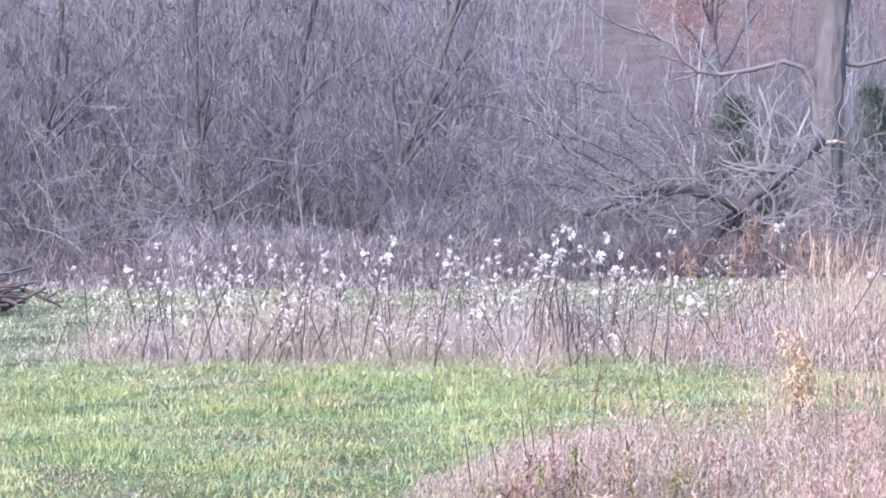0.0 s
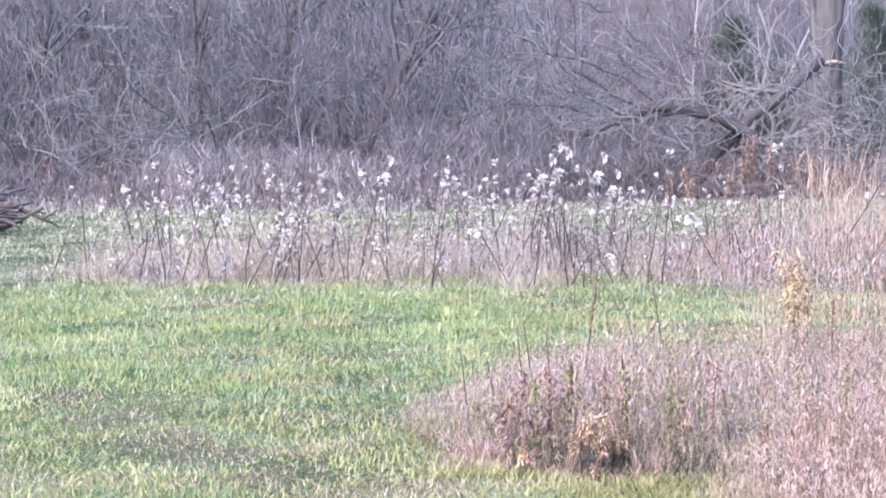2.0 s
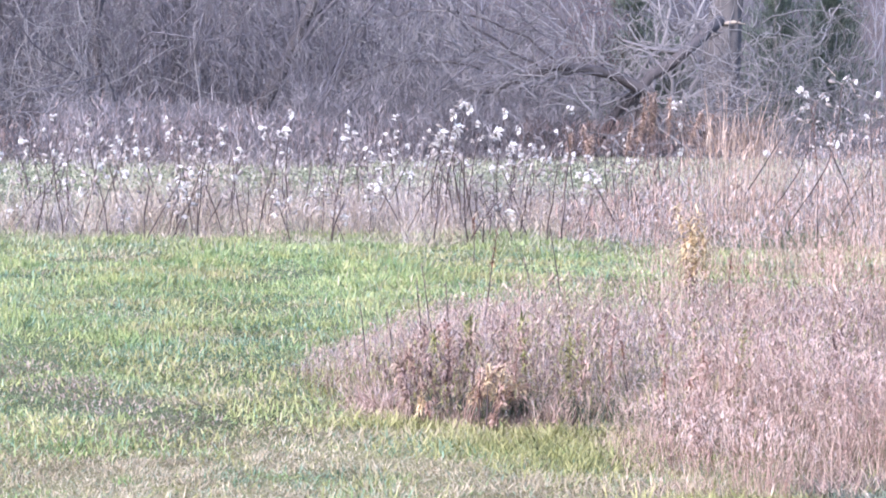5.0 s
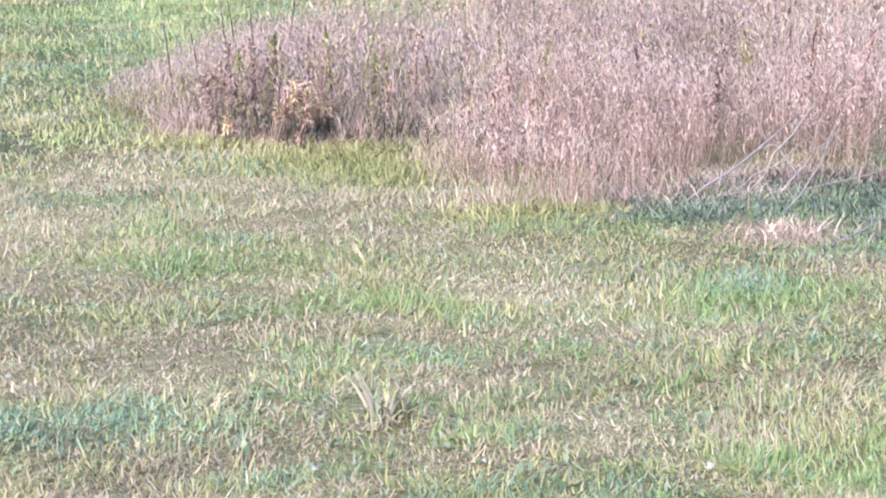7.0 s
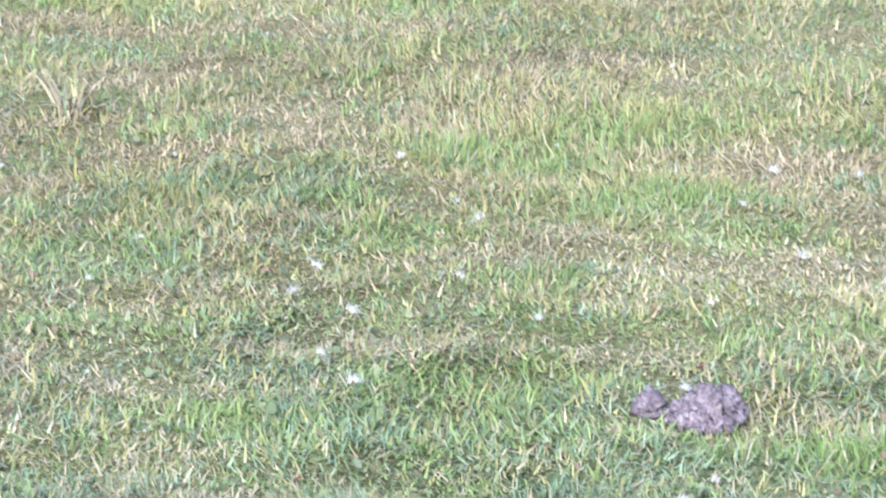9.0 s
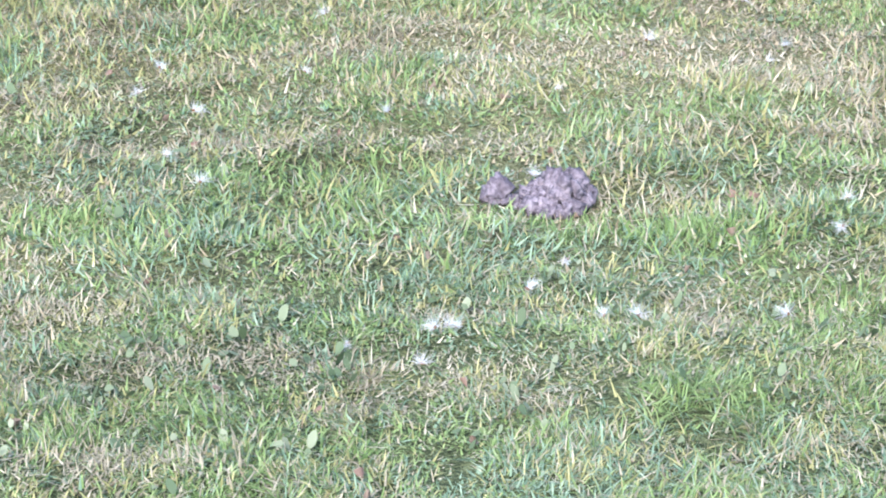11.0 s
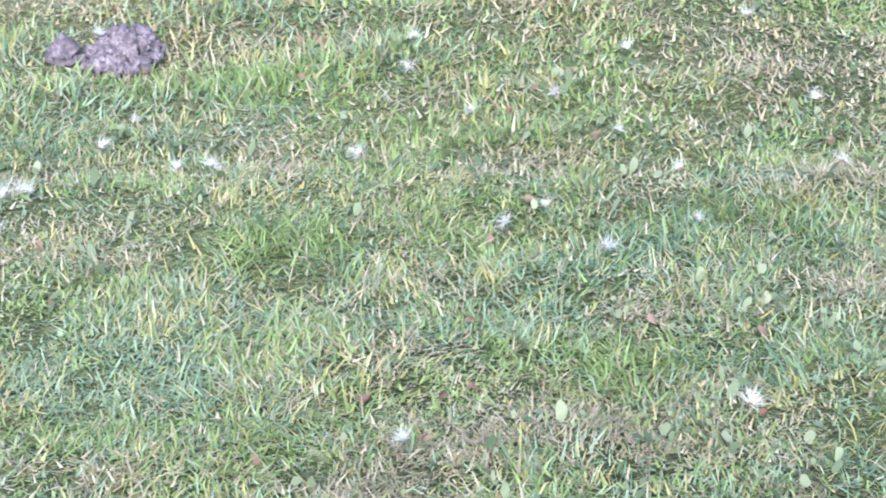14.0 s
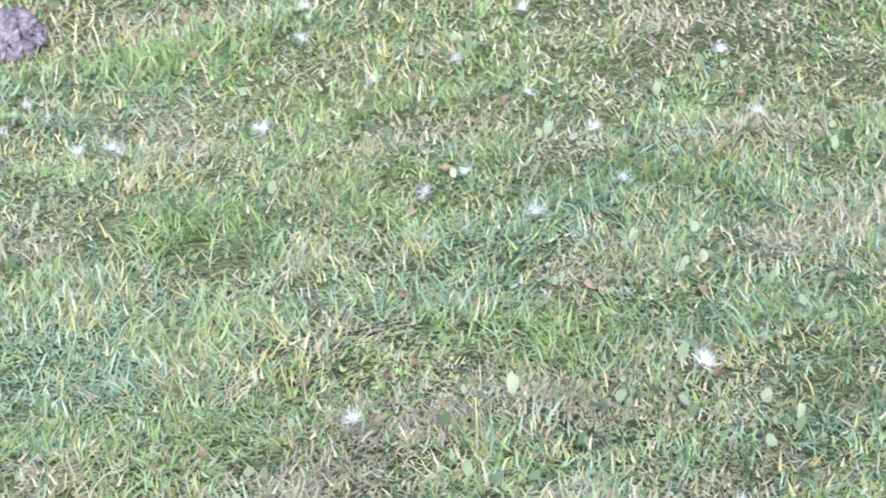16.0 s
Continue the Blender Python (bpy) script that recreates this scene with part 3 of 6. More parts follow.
def turf():
    """The lawn from the walk out to the field: tussocks, each with its own kind of grass, height and lay, in streaks along the mower's way."""
    kinds = {"fresh": Sheaf(), "bluish": Sheaf(), "straw": Sheaf(), "olive": Sheaf(), "field": Sheaf(), "tan": Sheaf()}
    names = list(kinds)
    # distance from, to, tussocks to a square metre, blades in each, blade length, width, spread of a tussock, segments
    for d0, d1, per, blades, length, width, loose, segs in (
            (2.0, 3.4, 1000, 32, 0.023, 0.0023, 0.016, 2), (3.4, 5.2, 500, 30, 0.026, 0.0029, 0.022, 2), (5.2, 7.4, 290, 30, 0.031, 0.0031, 0.030, 2), (7.4, 9.5, 180, 33, 0.034, 0.0036, 0.040, 2),
            (9.5, 13.0, 70, 32, 0.048, 0.0066, 0.075, 2), (13.0, 17.5, 54, 32, 0.058, 0.0077, 0.10, 2), (17.5, 22.3, 38, 34, 0.068, 0.0093, 0.12, 2),
            (2.0, 3.4, 800, 24, 0.019, 0.0049, 0.032, 1), (3.4, 5.2, 430, 27, 0.023, 0.0064, 0.042, 1), (5.2, 9.5, 260, 24, 0.032, 0.0064, 0.056, 1), (9.5, 17.5, 50, 42, 0.040, 0.0095, 0.12, 1), (17.5, 22.3, 38, 42, 0.048, 0.0115, 0.13, 1)):
        grain = np.interp((d0 + d1) / 2, [3, 4.5, 6, 11, 17], [26, 17, 10, 6, 4])
        cx, cy = strewn(d0, d1, per)
        keep = (~inside(cx, cy, STAND) | (edge_gap(cx, cy, STAND) < rng.uniform(0.1, 0.5, len(cx)))) & (~inside(cx, cy, BACK_STAND) | (edge_gap(cx, cy, BACK_STAND) < 0.4)) & (~inside(cx, cy, MILKWEED) | (edge_gap(cx, cy, MILKWEED) < rng.uniform(0, 1.3, len(cx))))
        bare = bare_here(cx, cy)
        bare = bare + 0.2 * wobble(cx, cy, 9.0, 3.0) * (bare > 0)
        keep &= rng.uniform(0, 1, len(cx)) > np.clip(1.7 * bare, 0, 0.9)
        keep &= rng.uniform(0, 1, len(cx)) < 1.5 + 0.8 * patchy(cx * 0.7, cy, grain, 13) + 2.0 * oval(cx, cy, STRAW_SPOTS)
        cx, cy = cx[keep], cy[keep]
        n = len(cx)
        d = np.hypot(cx, cy)
        near = near_share(cx, cy)
        sx = cx * np.interp(d, [3, 5], [0.72, 0.5])
        wx, wy = cx + 0.05 * wobble(cx, cy, 11.0, 1.0), cy + 0.05 * wobble(cx, cy, 9.0, 5.0)
        dead, rich, chill = oval(wx, wy, STRAW_SPOTS), oval(wx, wy, LUSH_SPOTS), oval(wx, wy, COOL_SPOTS)
        dry = 0.45 * patchy(sx, cy, 2.2, 1) + 0.55 * patchy(sx, cy, 6.0, 2) + 0.5 * patchy(sx, cy, 19.0, 4) + np.interp(d, [3, 5], [1.5, 3.2]) * dead - 3.0 * rich - 1.8 * chill
        cool = 0.5 * np.interp(d, [4.5, 5.5, 9], [0, 1, 1]) * patchy(sx, cy, 4.5, 66) + 0.6 * patchy(sx, cy, 2.6, 6) + 0.6 * patchy(sx, cy, 8.0, 9) + 2.4 * chill - 0.8 * dead
        lumps = 0.45 * patchy(sx, cy, 7.0, 12) + 0.75 * patchy(cx * 0.7, cy, grain, 13) + 1.6 * rich - 0.8 * dead
        # shade beside the stand, painted as bluer, shorter turf with less straw
        shade_tone = np.exp(-((cx - 2.75 - 0.5 * (cy - 8.2)) / 0.42) ** 2) * np.clip((cy - 7.3) / 0.5, 0, 1) * np.clip((12 - cy) / 1.5, 0, 1)
        cool, dry = cool + 1.8 * shade_tone, dry - 2.5 * shade_tone
        mid = np.interp(d, [4.4, 5.2, 9, 10], [0, 1, 1, 0])
        dry, lumps = dry * (1 + 0.7 * mid), lumps * (1 + 0.5 * mid)
        straw = np.clip(np.interp(d, [2, 3.6, 4.8, 9.6, 11.2, 13], [0.20, 0.24, 0.43, 0.46, 0.22, 0.10]) + 0.26 * dry - 0.16 * lumps, 0.03, 0.85)
        olive = np.interp(d, [2, 3.6, 4.6, 9, 13], [0.17, 0.20, 0.48, 0.52, 0.26]) * (1 - straw) * (1 - 0.8 * shade_tone) * (1 - 0.6 * np.clip(rich + chill, 0, 1))
        blue = np.clip(0.30 + 0.40 * cool, 0.03, 0.8) * (1 - straw - olive) * np.interp(d, [4, 7, 11], [1.0, 0.95, 0.5])
        u = patchy(sx, cy, grain, 40) + rng.normal(0, 0.4, n)
        u = 1 / (1 + np.exp(-2.0 * u))
        kind = np.where(u < straw, 2, np.where(u < straw + olive, 3, np.where(u < straw + olive + blue, 1, 0)))
        kind = np.where((kind == 0) & (rng.uniform(0, 1, n) > near), 4, kind)
        lush = rng.uniform(0.7, 1.3, n) * np.where(kind == 2, 0.95, 1.0) * np.clip(1.05 + np.interp(d, [8, 13], [0.5, 0.55]) * lumps, 0.6, 1.65)
        lush *= (1 - 0.45 * shade_tone) * (1 - 0.5 * np.clip(3.0 * bare[keep], 0, 1))
        lay = 3.0 * patchy(cx, cy, 0.6 * grain, 33) + rng.normal(0, 0.8, n)
        flat = np.where(kind == 2, rng.uniform(0.95, 1.5, n), rng.uniform(0.75, 1.6, n) - 0.15 * rich) + np.interp(d, [5, 6, 8, 10], [0, 0.25, 0.25, 0.1])
        k = n * blades
        c = np.repeat(np.arange(n), blades)
        x, y = cx[c] + rng.normal(0, loose, k), cy[c] + rng.normal(0, loose, k)
        what = kind[c]
        stray = rng.uniform(0, 1, k)
        far = d[c] > 5
        what = np.where(stray < np.where(far, 0.06, 0.10), 2, np.where(stray < np.where(far, 0.11, 0.18), 1, np.where(stray < np.where(far, 0.16, 0.27), 3, np.where((stray < np.where(far, 0.21, 0.40)) & (d[c] < 9), 0, what))))
        if segs == 1:
            what = np.where((rng.uniform(0, 1, k) < np.interp(d[c], [3.5, 5.0], [0.22, 0.30]) - 0.5 * np.clip(rich[c] + chill[c], 0, 1)) & (d[c] < 9.5), 2, what)
        what = np.where((what == 2) & (rng.uniform(0, 1, k) < np.interp(d[c], [3.0, 5.0], [0.1, 0.85])), 5, what)
        way = rng.uniform(0, 1, k)
        yaw = np.where(way < 0.35, lay[c] + rng.normal(0, 0.5, k), np.where(way < 0.65, np.arctan2(y - cy[c], x - cx[c]) + rng.normal(0, 0.6, k), rng.uniform(0, 6.283, k)))
        ln = length * lush[c] * rng.uniform(0.4, 1.3, k) * np.where(rng.uniform(0, 1, k) < 0.008, 1.6, 1.0)
        wd = width * rng.uniform(0.6, 1.3, k) * np.where(what == 2, 0.8, 1.0)
        lean = np.abs(flat[c] - (0.35 if segs > 1 else 0.35 * (d0 > 5)) + rng.normal(0, 0.45, k))
        bend = rng.uniform(0.2, 2.6, k)
        z = lawn_z(x, y) + (0.004 if d0 < 9 else -0.002) + rng.uniform(0, 0.007, k) * (what == 2)
        for q, name in enumerate(names):
            m = what == q
            if m.any():
                kinds[name].add(*ribbons(x[m], y[m], z[m], yaw[m], ln[m], wd[m], lean[m], bend[m] if segs > 1 else 0 * bend[m], segs, 1.9 if d0 > 9 else 1.52, 1.1))
    for name, label, mat in (("fresh", "short fresh-green turf in small tussocks", TURF), ("bluish", "bluish grey-green turf in uneven patches", BLUETURF), ("straw", "bleached dead blades lying in the turf", STRAW),
                             ("olive", "yellowish olive turf between greener patches", OLIVE), ("field", "lush green uncut grass of the field", GREEN), ("tan", "beige dead grass matted in the turf", TANSTRAW)):
        ob = new(name + "_grass", kinds[name].mesh(name + "_grass", mat))
        tagged(ob, label, "grass", kind="stuff")


turf()
lawn("far_lawn_grass", "dull green lawn behind the milkweed", FARLAWN, [(20.5, 34, 380, 0.07, 0.020, 1.1, 1), (34, 48, 180, 0.09, 0.03, 1.1, 1)], False, lambda x, y: 1 + 0 * x)
lawn("bare_patch_litter", "brown thatch and soil crumbs on worn patches of lawn", THATCH, [(5, 9, 8000, 0.026, 0.007, 1.35, 1), (9, 14.5, 3600, 0.034, 0.010, 1.35, 1)], True,
     lambda x, y: np.clip(4.5 * bare_here(x, y) + 0.4 * wobble(x, y, 8.0, 1.0), 0, 1.6) * (bare_here(x, y) > 0))


def lawn_around():
    """Coarser turf on all sides of the walk."""
    s = Sheaf()
    k = 80000
    d, a_ = np.sqrt(rng.uniform(0.1, 9.0 ** 2, k)), rng.uniform(0, 6.283, k)
    x, y = d * np.sin(a_), d * np.cos(a_)
    keep = ((d < 2.12) | ((a_ > np.radians(47.5)) & (a_ < np.radians(344))) | ((a_ >= np.radians(344)) & (d < 3.5))) & ~inside(x, y, STAND)
    x, y = x[keep], y[keep]
    k = len(x)
    s.add(*ribbons(x, y, lawn_z(x, y) - 0.004, rng.uniform(0, 6.283, k), rng.uniform(0.05, 0.10, k), rng.uniform(0.016, 0.034, k), np.abs(rng.normal(0.9, 0.35, k)), rng.uniform(0, 0.5, k), 1, 1.5, 1.1))
    ob = new("lawn_around", s.mesh("lawn_around", TURF))
    tagged(ob, "coarse green turf of the wider lawn", "grass", kind="stuff")


lawn_around()

rng = np.random.default_rng(21)

# ---- tall dry grass ----
def stand_height(x, y):
    h = np.interp(y, [8, 11, 13, 16, 22, 30], [0.46, 0.40, 0.45, 0.50, 0.85, 0.95])
    h = h * np.where(np.asarray(y) > 20, 0.7, 1.0) * np.interp(np.where(np.asarray(y) > 20, 9.0, x - 0.12 * (y - 10)), [-0.4, 0.2, 0.7, 1.3, 3], [0.35, 0.62, 0.85, 1.0, 1.1])
    h = h * np.where(np.asarray(y) > 20, np.clip(0.85 + 0.55 * patchy(x, y, 3.2, 9), 0.3, 1.7), 1.0)
    return h * low_x(x, y) * np.clip(1 + 0.2 * wobble(x, y, 2.3, 7.0) + 0.15 * wobble(x, y, 8.0, 3.0) + 0.22 * patchy(x, y, 7.0, 17), 0.45, 1.5)


def low_x(x, y):
    """Grass beside the milkweed stands lower than farther along."""
    return np.where(y > 20, np.interp(x, [2, 3.4, 3.9, 5], [0.78, 0.82, 1.1, 1.4]), 1.0)


def front_lobe(x, y):
    """The pale lobe of the stand that reaches towards the lawn, 0 to 1."""
    return np.clip(np.clip((x - 1.05) / 0.25, 0, 1) - np.clip((y - 9.9 - 0.35 * (x - 1.2)) / 0.8, 0, 1), 0, 1)


def dry_stand(name, label, mat, poly, bands, share, seed, head, low=1.0, curl=3.0, wild=0.0):
    """Bunch grass: stems gathered in clumps that lean outwards, with curling leaves and drooping heads."""
    s = Sheaf()
    for d0, d1, per, wide, bunch in bands:
        cx, cy = strewn(d0, d1, bunch, 0.06)
        field = wobble(cx, cy, 2.6, seed) + 0.7 * wobble(cx, cy, 7.0, seed + 2)
        keep = inside(cx + 0.07 * wobble(cx, cy, 9.0, 1.0), cy + 0.45 * patchy(cx, cy, 2.4, 5) * (cy > 20), poly) & (rng.uniform(-1, 1, len(cx)) < field * 1.3 + share(cx, cy))
        cx, cy = cx[keep], cy[keep]
        if len(cx) == 0:
            continue
        k = int(len(cx) * per / bunch)
        c = rng.integers(0, len(cx), k)
        loose = 0.42 / math.sqrt(bunch)
        ox, oy = rng.normal(0, loose, k), rng.normal(0, loose, k)
        x, y = cx[c] + ox, cy[c] + oy
        gap = edge_gap(x, y, poly)
        tall = rng.uniform(0.5, 1.3, len(cx))[c]
        h = stand_height(x, y) * tall * rng.uniform(0.5, 1.08, k) * (0.5 + 0.5 * np.clip(gap / 0.4, 0, 1)) * low
        z = lawn_z(x, y) - 0.01
        yaw = np.arctan2(oy, ox) + rng.normal(0, 0.5, k)
        lean = np.hypot(ox, oy) / loose * 0.14 + np.abs(rng.normal(0, 0.08 + wild, k))
        yaw = yaw + rng.normal(0, 2, k) * (wild > 0)
        s.add(*ribbons(x, y, z, yaw, h, wide * 0.5 * np.ones(k), lean, rng.uniform(0, 0.6 + 2 * wild, k), 2))
        for j in range(4 if d0 < 11 else 3):
            f = rng.uniform(0.35, 0.97, k)
            s.add(*ribbons(x + np.sin(lean) * h * f * np.cos(yaw), y + np.sin(lean) * h * f * np.sin(yaw), z + h * f * np.cos(lean), rng.uniform(0, 6.283, k),
                           h * rng.uniform(0.04, 0.15, k), wide * rng.uniform(0.5, 1.1, k), rng.uniform(0.2, 1.1, k), rng.uniform(0.8, curl, k), 2))
        if head:
            s.add(*ribbons(x + np.sin(lean) * h * 0.85 * np.cos(yaw), y + np.sin(lean) * h * 0.85 * np.sin(yaw), z + h * 0.86, yaw, h * rng.uniform(0.05, 0.12, k), wide * 1.25 * np.ones(k), lean + 0.1,
                           rng.uniform(0.2, 1.5, k), 2))
    ob = new(name, s.mesh(name, mat))
    tagged(ob, label, "grass", kind="stuff")


dry_stand("pink_dry_grass", "tall dry grass with curling pinkish-tan blades", PINK, STAND, [(8, 11.5, 1150, 0.0038, 24), (11.5, 16, 460, 0.0055, 16)],
          lambda x, y: 1.1 * front_lobe(x, y) + 0.15 * np.clip((x - 1.4), 0, 1) - 0.5 - 0.45 * (1 - front_lobe(x, y)) * np.clip((12.6 - y) / 0.8, 0, 1), 1.0, True)
dry_stand("tan_dry_grass", "tall pale tan dry grass", TAN, STAND, [(8, 11.5, 550, 0.0036, 22), (11.5, 16, 420, 0.0055, 14)], lambda x, y: 0.3 - 0.5 * front_lobe(x, y), 4.0, True, wild=0.25)
dry_stand("russet_weeds", "brown dead weeds among the dry grass", RUSSET, STAND, [(8, 11.5, 900, 0.0036, 22), (11.5, 16, 380, 0.0055, 14)], lambda x, y: 0.4 - 1.5 * front_lobe(x, y) - 0.1 * np.clip((x - 1.4), 0, 1), 6.0, False, wild=0.4)
dry_stand("mauve_weeds", "greyish mauve dead weeds among the dry grass", MAUVE, STAND, [(8, 11.5, 380, 0.0038, 20), (11.5, 16, 300, 0.0058, 12)], lambda x, y: -0.1 - 1.2 * front_lobe(x, y), 8.0, False, wild=0.4)
dry_stand("rough_grass", "low tan grass tufts between the dry stands", PINK, ROUGH, [(15, 22, 190, 0.0065, 9)], lambda x, y: 0.15 + 0.2 * np.clip(x - 3, 0, 1), 3.0, True, 0.62)
dry_stand("tan_back_grass", "pale tan dry grass beside the milkweed", TAN, BACK_STAND, [(20, 34, 110, 0.0062, 8)], lambda x, y: 0.15 + 0 * x, 3.0, True, wild=0.3)
dry_stand("mauve_back_grass", "greyish dead weeds beside the milkweed", MAUVE, BACK_STAND, [(20, 34, 130, 0.0062, 7)], lambda x, y: 0.2 + 0.0 * x, 5.0, True, wild=0.4)
dry_stand("milkweed_undergrowth", "short bleached dry grass under the milkweed", DRYTAN, [(x, y - 0.2) for x, y in MILKWEED], [(20, 30, 340, 0.0065, 10)], lambda x, y: 1.0 - 0.28 * (y - 22.6) - 0.35 * np.clip((x + 1.4) / 1.6, 0, 1) + 1.0 * patchy(x, y, 1.8, 8), 2.0, False, 1.05, wild=0.3)
dry_stand("milkweed_litter", "grey-brown dead leaves and stalks under the milkweed", MAUVE, MILKWEED, [(20, 30, 230, 0.0075, 9)], lambda x, y: 0.1 + 0.9 * patchy(x, y, 1.5, 29), 5.0, False, 1.05, wild=0.35)


dry_stand("milkweed_stalks", "brown dead stalks and leaves between the milkweed", RUSSET, MILKWEED, [(20, 30, 70, 0.0065, 7)], lambda x, y: 0.2 + 0.8 * patchy(x, y, 1.5, 19), 9.0, False, 1.2, wild=0.3)


BEHIND = [(-1.3, 26.6), (0.2, 25.6), (2.4, 25.4), (3.9, 25.8), (4.2, 27.6), (2.0, 28.6), (0.0, 28.6), (-1.2, 28.0)]
dry_stand("brown_back_weeds", "brown dead weeds standing behind the milkweed", RUSSET, BEHIND, [(24, 31, 90, 0.008, 7)], lambda x, y: 0.5 + 0.7 * patchy(x, y, 1.7, 53), 4.0, True, 1.35, wild=0.35)
dry_stand("grey_back_weeds", "greyish mauve dead weeds standing behind the milkweed", MAUVE, BEHIND, [(24, 31, 110, 0.008, 7)], lambda x, y: 0.5 + 0.7 * patchy(x, y, 1.7, 57), 7.0, True, 1.25, wild=0.35)
dry_stand("side_dry_grass", "pinkish dry grass at the far side of the green gap", PINK, SIDE_STAND, [(7, 11.5, 900, 0.004, 24)], lambda x, y: 0.6 + 0 * x, 2.0, True, 0.75)
dry_stand("side_tan_grass", "yellowish dry grass at the far side of the green gap", TAN, SIDE_STAND, [(7, 11.5, 500, 0.004, 20)], lambda x, y: 0.3 + 0 * x, 4.0, True, 0.6, wild=0.2)


def tangle(name, label, mat, poly, d0, d1, per, length, width, keep_at, low=0.25, bend=(-1.5, 2.5), segs=2):
    """Broken leaves and bits caught at all heights in a stand."""
    x, y = strewn(d0, d1, per, 0.06)
    keep = inside(x, y, poly) & (rng.uniform(0, 1, len(x)) < keep_at(x, y))
    x, y = x[keep], y[keep]
    k = len(x)
    top = stand_height(x, y) * (0.5 + 0.5 * np.clip(edge_gap(x, y, poly) / 0.4, 0, 1))
    s = Sheaf()
    s.add(*ribbons(x, y, lawn_z(x, y) + top * rng.uniform(low, 0.97, k), rng.uniform(0, 6.283, k), length * rng.uniform(0.5, 1.4, k), width * rng.uniform(0.6, 1.3, k), rng.uniform(0.0 if segs > 2 else 0.2, 0.7 if segs > 2 else 2.2, k), rng.uniform(*bend, k), segs))
    ob = new(name, s.mesh(name, mat))
    tagged(ob, label, "dry leaves", kind="stuff")


tangle("tan_tangle", "broken tan leaves caught in the stand", TAN, STAND, 8, 13, 1700, 0.06, 0.0028, lambda x, y: 0.6 + 0 * x)
tangle("brown_tangle", "brown broken leaves caught in the stand", RUSSET, STAND, 8, 14, 1500, 0.055, 0.0030, lambda x, y: 0.9 - 0.8 * front_lobe(x, y) - 0.3 * np.clip(x - 1.4, 0, 1))
tangle("mauve_tangle", "greyish broken leaves caught in the stand", MAUVE, STAND, 8, 13, 1100, 0.045, 0.0034, lambda x, y: 0.7 - 0.6 * front_lobe(x, y))
tangle("green_tangle", "green leaves low in the stand", EDGE, STAND, 8, 12, 2000, 0.06, 0.0034, lambda x, y: 0.5 - 0.45 * front_lobe(x, y))
tangle("pale_curls", "pale pink curled blade tips at the top of the stand", PALEPINK, STAND, 8, 13, 2000, 0.05, 0.0030, lambda x, y: (0.15 + 0.95 * front_lobe(x, y) + 0.2 * np.clip(x - 1.6, 0, 1)) * np.clip(0.6 + 0.8 * patchy(x, y, 9.0, 23), 0, 1.2), 0.6, (1.5, 4.6), 3)
tangle("back_tangle", "broken leaves caught in the grass beside the milkweed", PINK, BACK_STAND, 20, 26, 330, 0.10, 0.008, lambda x, y: 0.8 + 0 * x, 0.1, (-1.5, 3.5), 3)
tangle("grey_back_tangle", "greyish curled leaves in the grass beside the milkweed", MAUVE, BACK_STAND, 20, 26, 260, 0.09, 0.008, lambda x, y: 0.8 + 0 * x, 0.1, (-1.5, 3.5), 3)
tangle("milkweed_leaves", "pale dead leaves hanging among the milkweed stalks", DRYTAN, MILKWEED, 20, 29, 150, 0.07, 0.010, lambda x, y: np.clip(0.5 + 0.6 * patchy(x, y, 1.7, 37), 0, 1), 0.1)
tangle("milkweed_brown_leaves", "brown dead leaves hanging among the milkweed stalks", MAUVE, MILKWEED, 20, 29, 150, 0.06, 0.009, lambda x, y: np.clip(0.5 + 0.6 * patchy(x, y, 1.7, 47), 0, 1), 0.15)


def skirt(name, label, mat, spots, per, length, width, lean=0.35):
    """Taller grass in uneven tufts round given places."""
    s = Sheaf()
    for cx, cy, rx, ry in spots:
        k = int(per * rx * ry * 3.14)
        x, y = cx + rng.normal(0, rx * 0.5, k), cy + rng.normal(0, ry * 0.5, k)
        s.add(*ribbons(x, y, lawn_z(x, y) - 0.005, rng.uniform(0, 6.283, k), length * rng.uniform(0.5, 1.3, k), width * rng.uniform(0.7, 1.3, k), np.abs(rng.normal(lean, 0.25, k)), rng.uniform(0.3, 1.3, k), 2))
    ob = new(name, s.mesh(name, mat))
    tagged(ob, label, "grass", kind="stuff")


skirt("yellow_green_grass", "soft yellow-green grass along the dry stand", EDGE, [(0.75, 9.9, 0.5, 0.5), (0.95, 9.3, 0.3, 0.4), (0.2, 10.5, 0.3, 0.3), (1.0, 10.3, 0.3, 0.2), (1.35, 8.4, 0.35, 0.2)], 3600, 0.09, 0.004, 0.75)
skirt("foot_grass", "yellow-green grass growing into the foot of the dry stand", OLIVE, [(0.35, 10.4, 0.35, 0.12), (0.8, 10.2, 0.35, 0.15), (1.1, 9.7, 0.2, 0.3), (1.5, 8.35, 0.3, 0.1)], 2600, 0.075, 0.0055, 0.5)
skirt("fallen_dry_grass", "dead leaves fallen at the foot of the dry stand", TAN, [(0.3, 10.75, 0.4, 0.25), (0.8, 10.5, 0.4, 0.15), (1.2, 9.6, 0.12, 0.5), (1.35, 8.75, 0.2, 0.25), (1.7, 8.55, 0.3, 0.15), (2.2, 9.1, 0.3, 0.15), (2.6, 9.2, 0.3, 0.15), (2.30, 7.95, 0.26, 0.16), (2.2, 7.75, 0.22, 0.12)], 2600, 0.10, 0.004, 0.8)
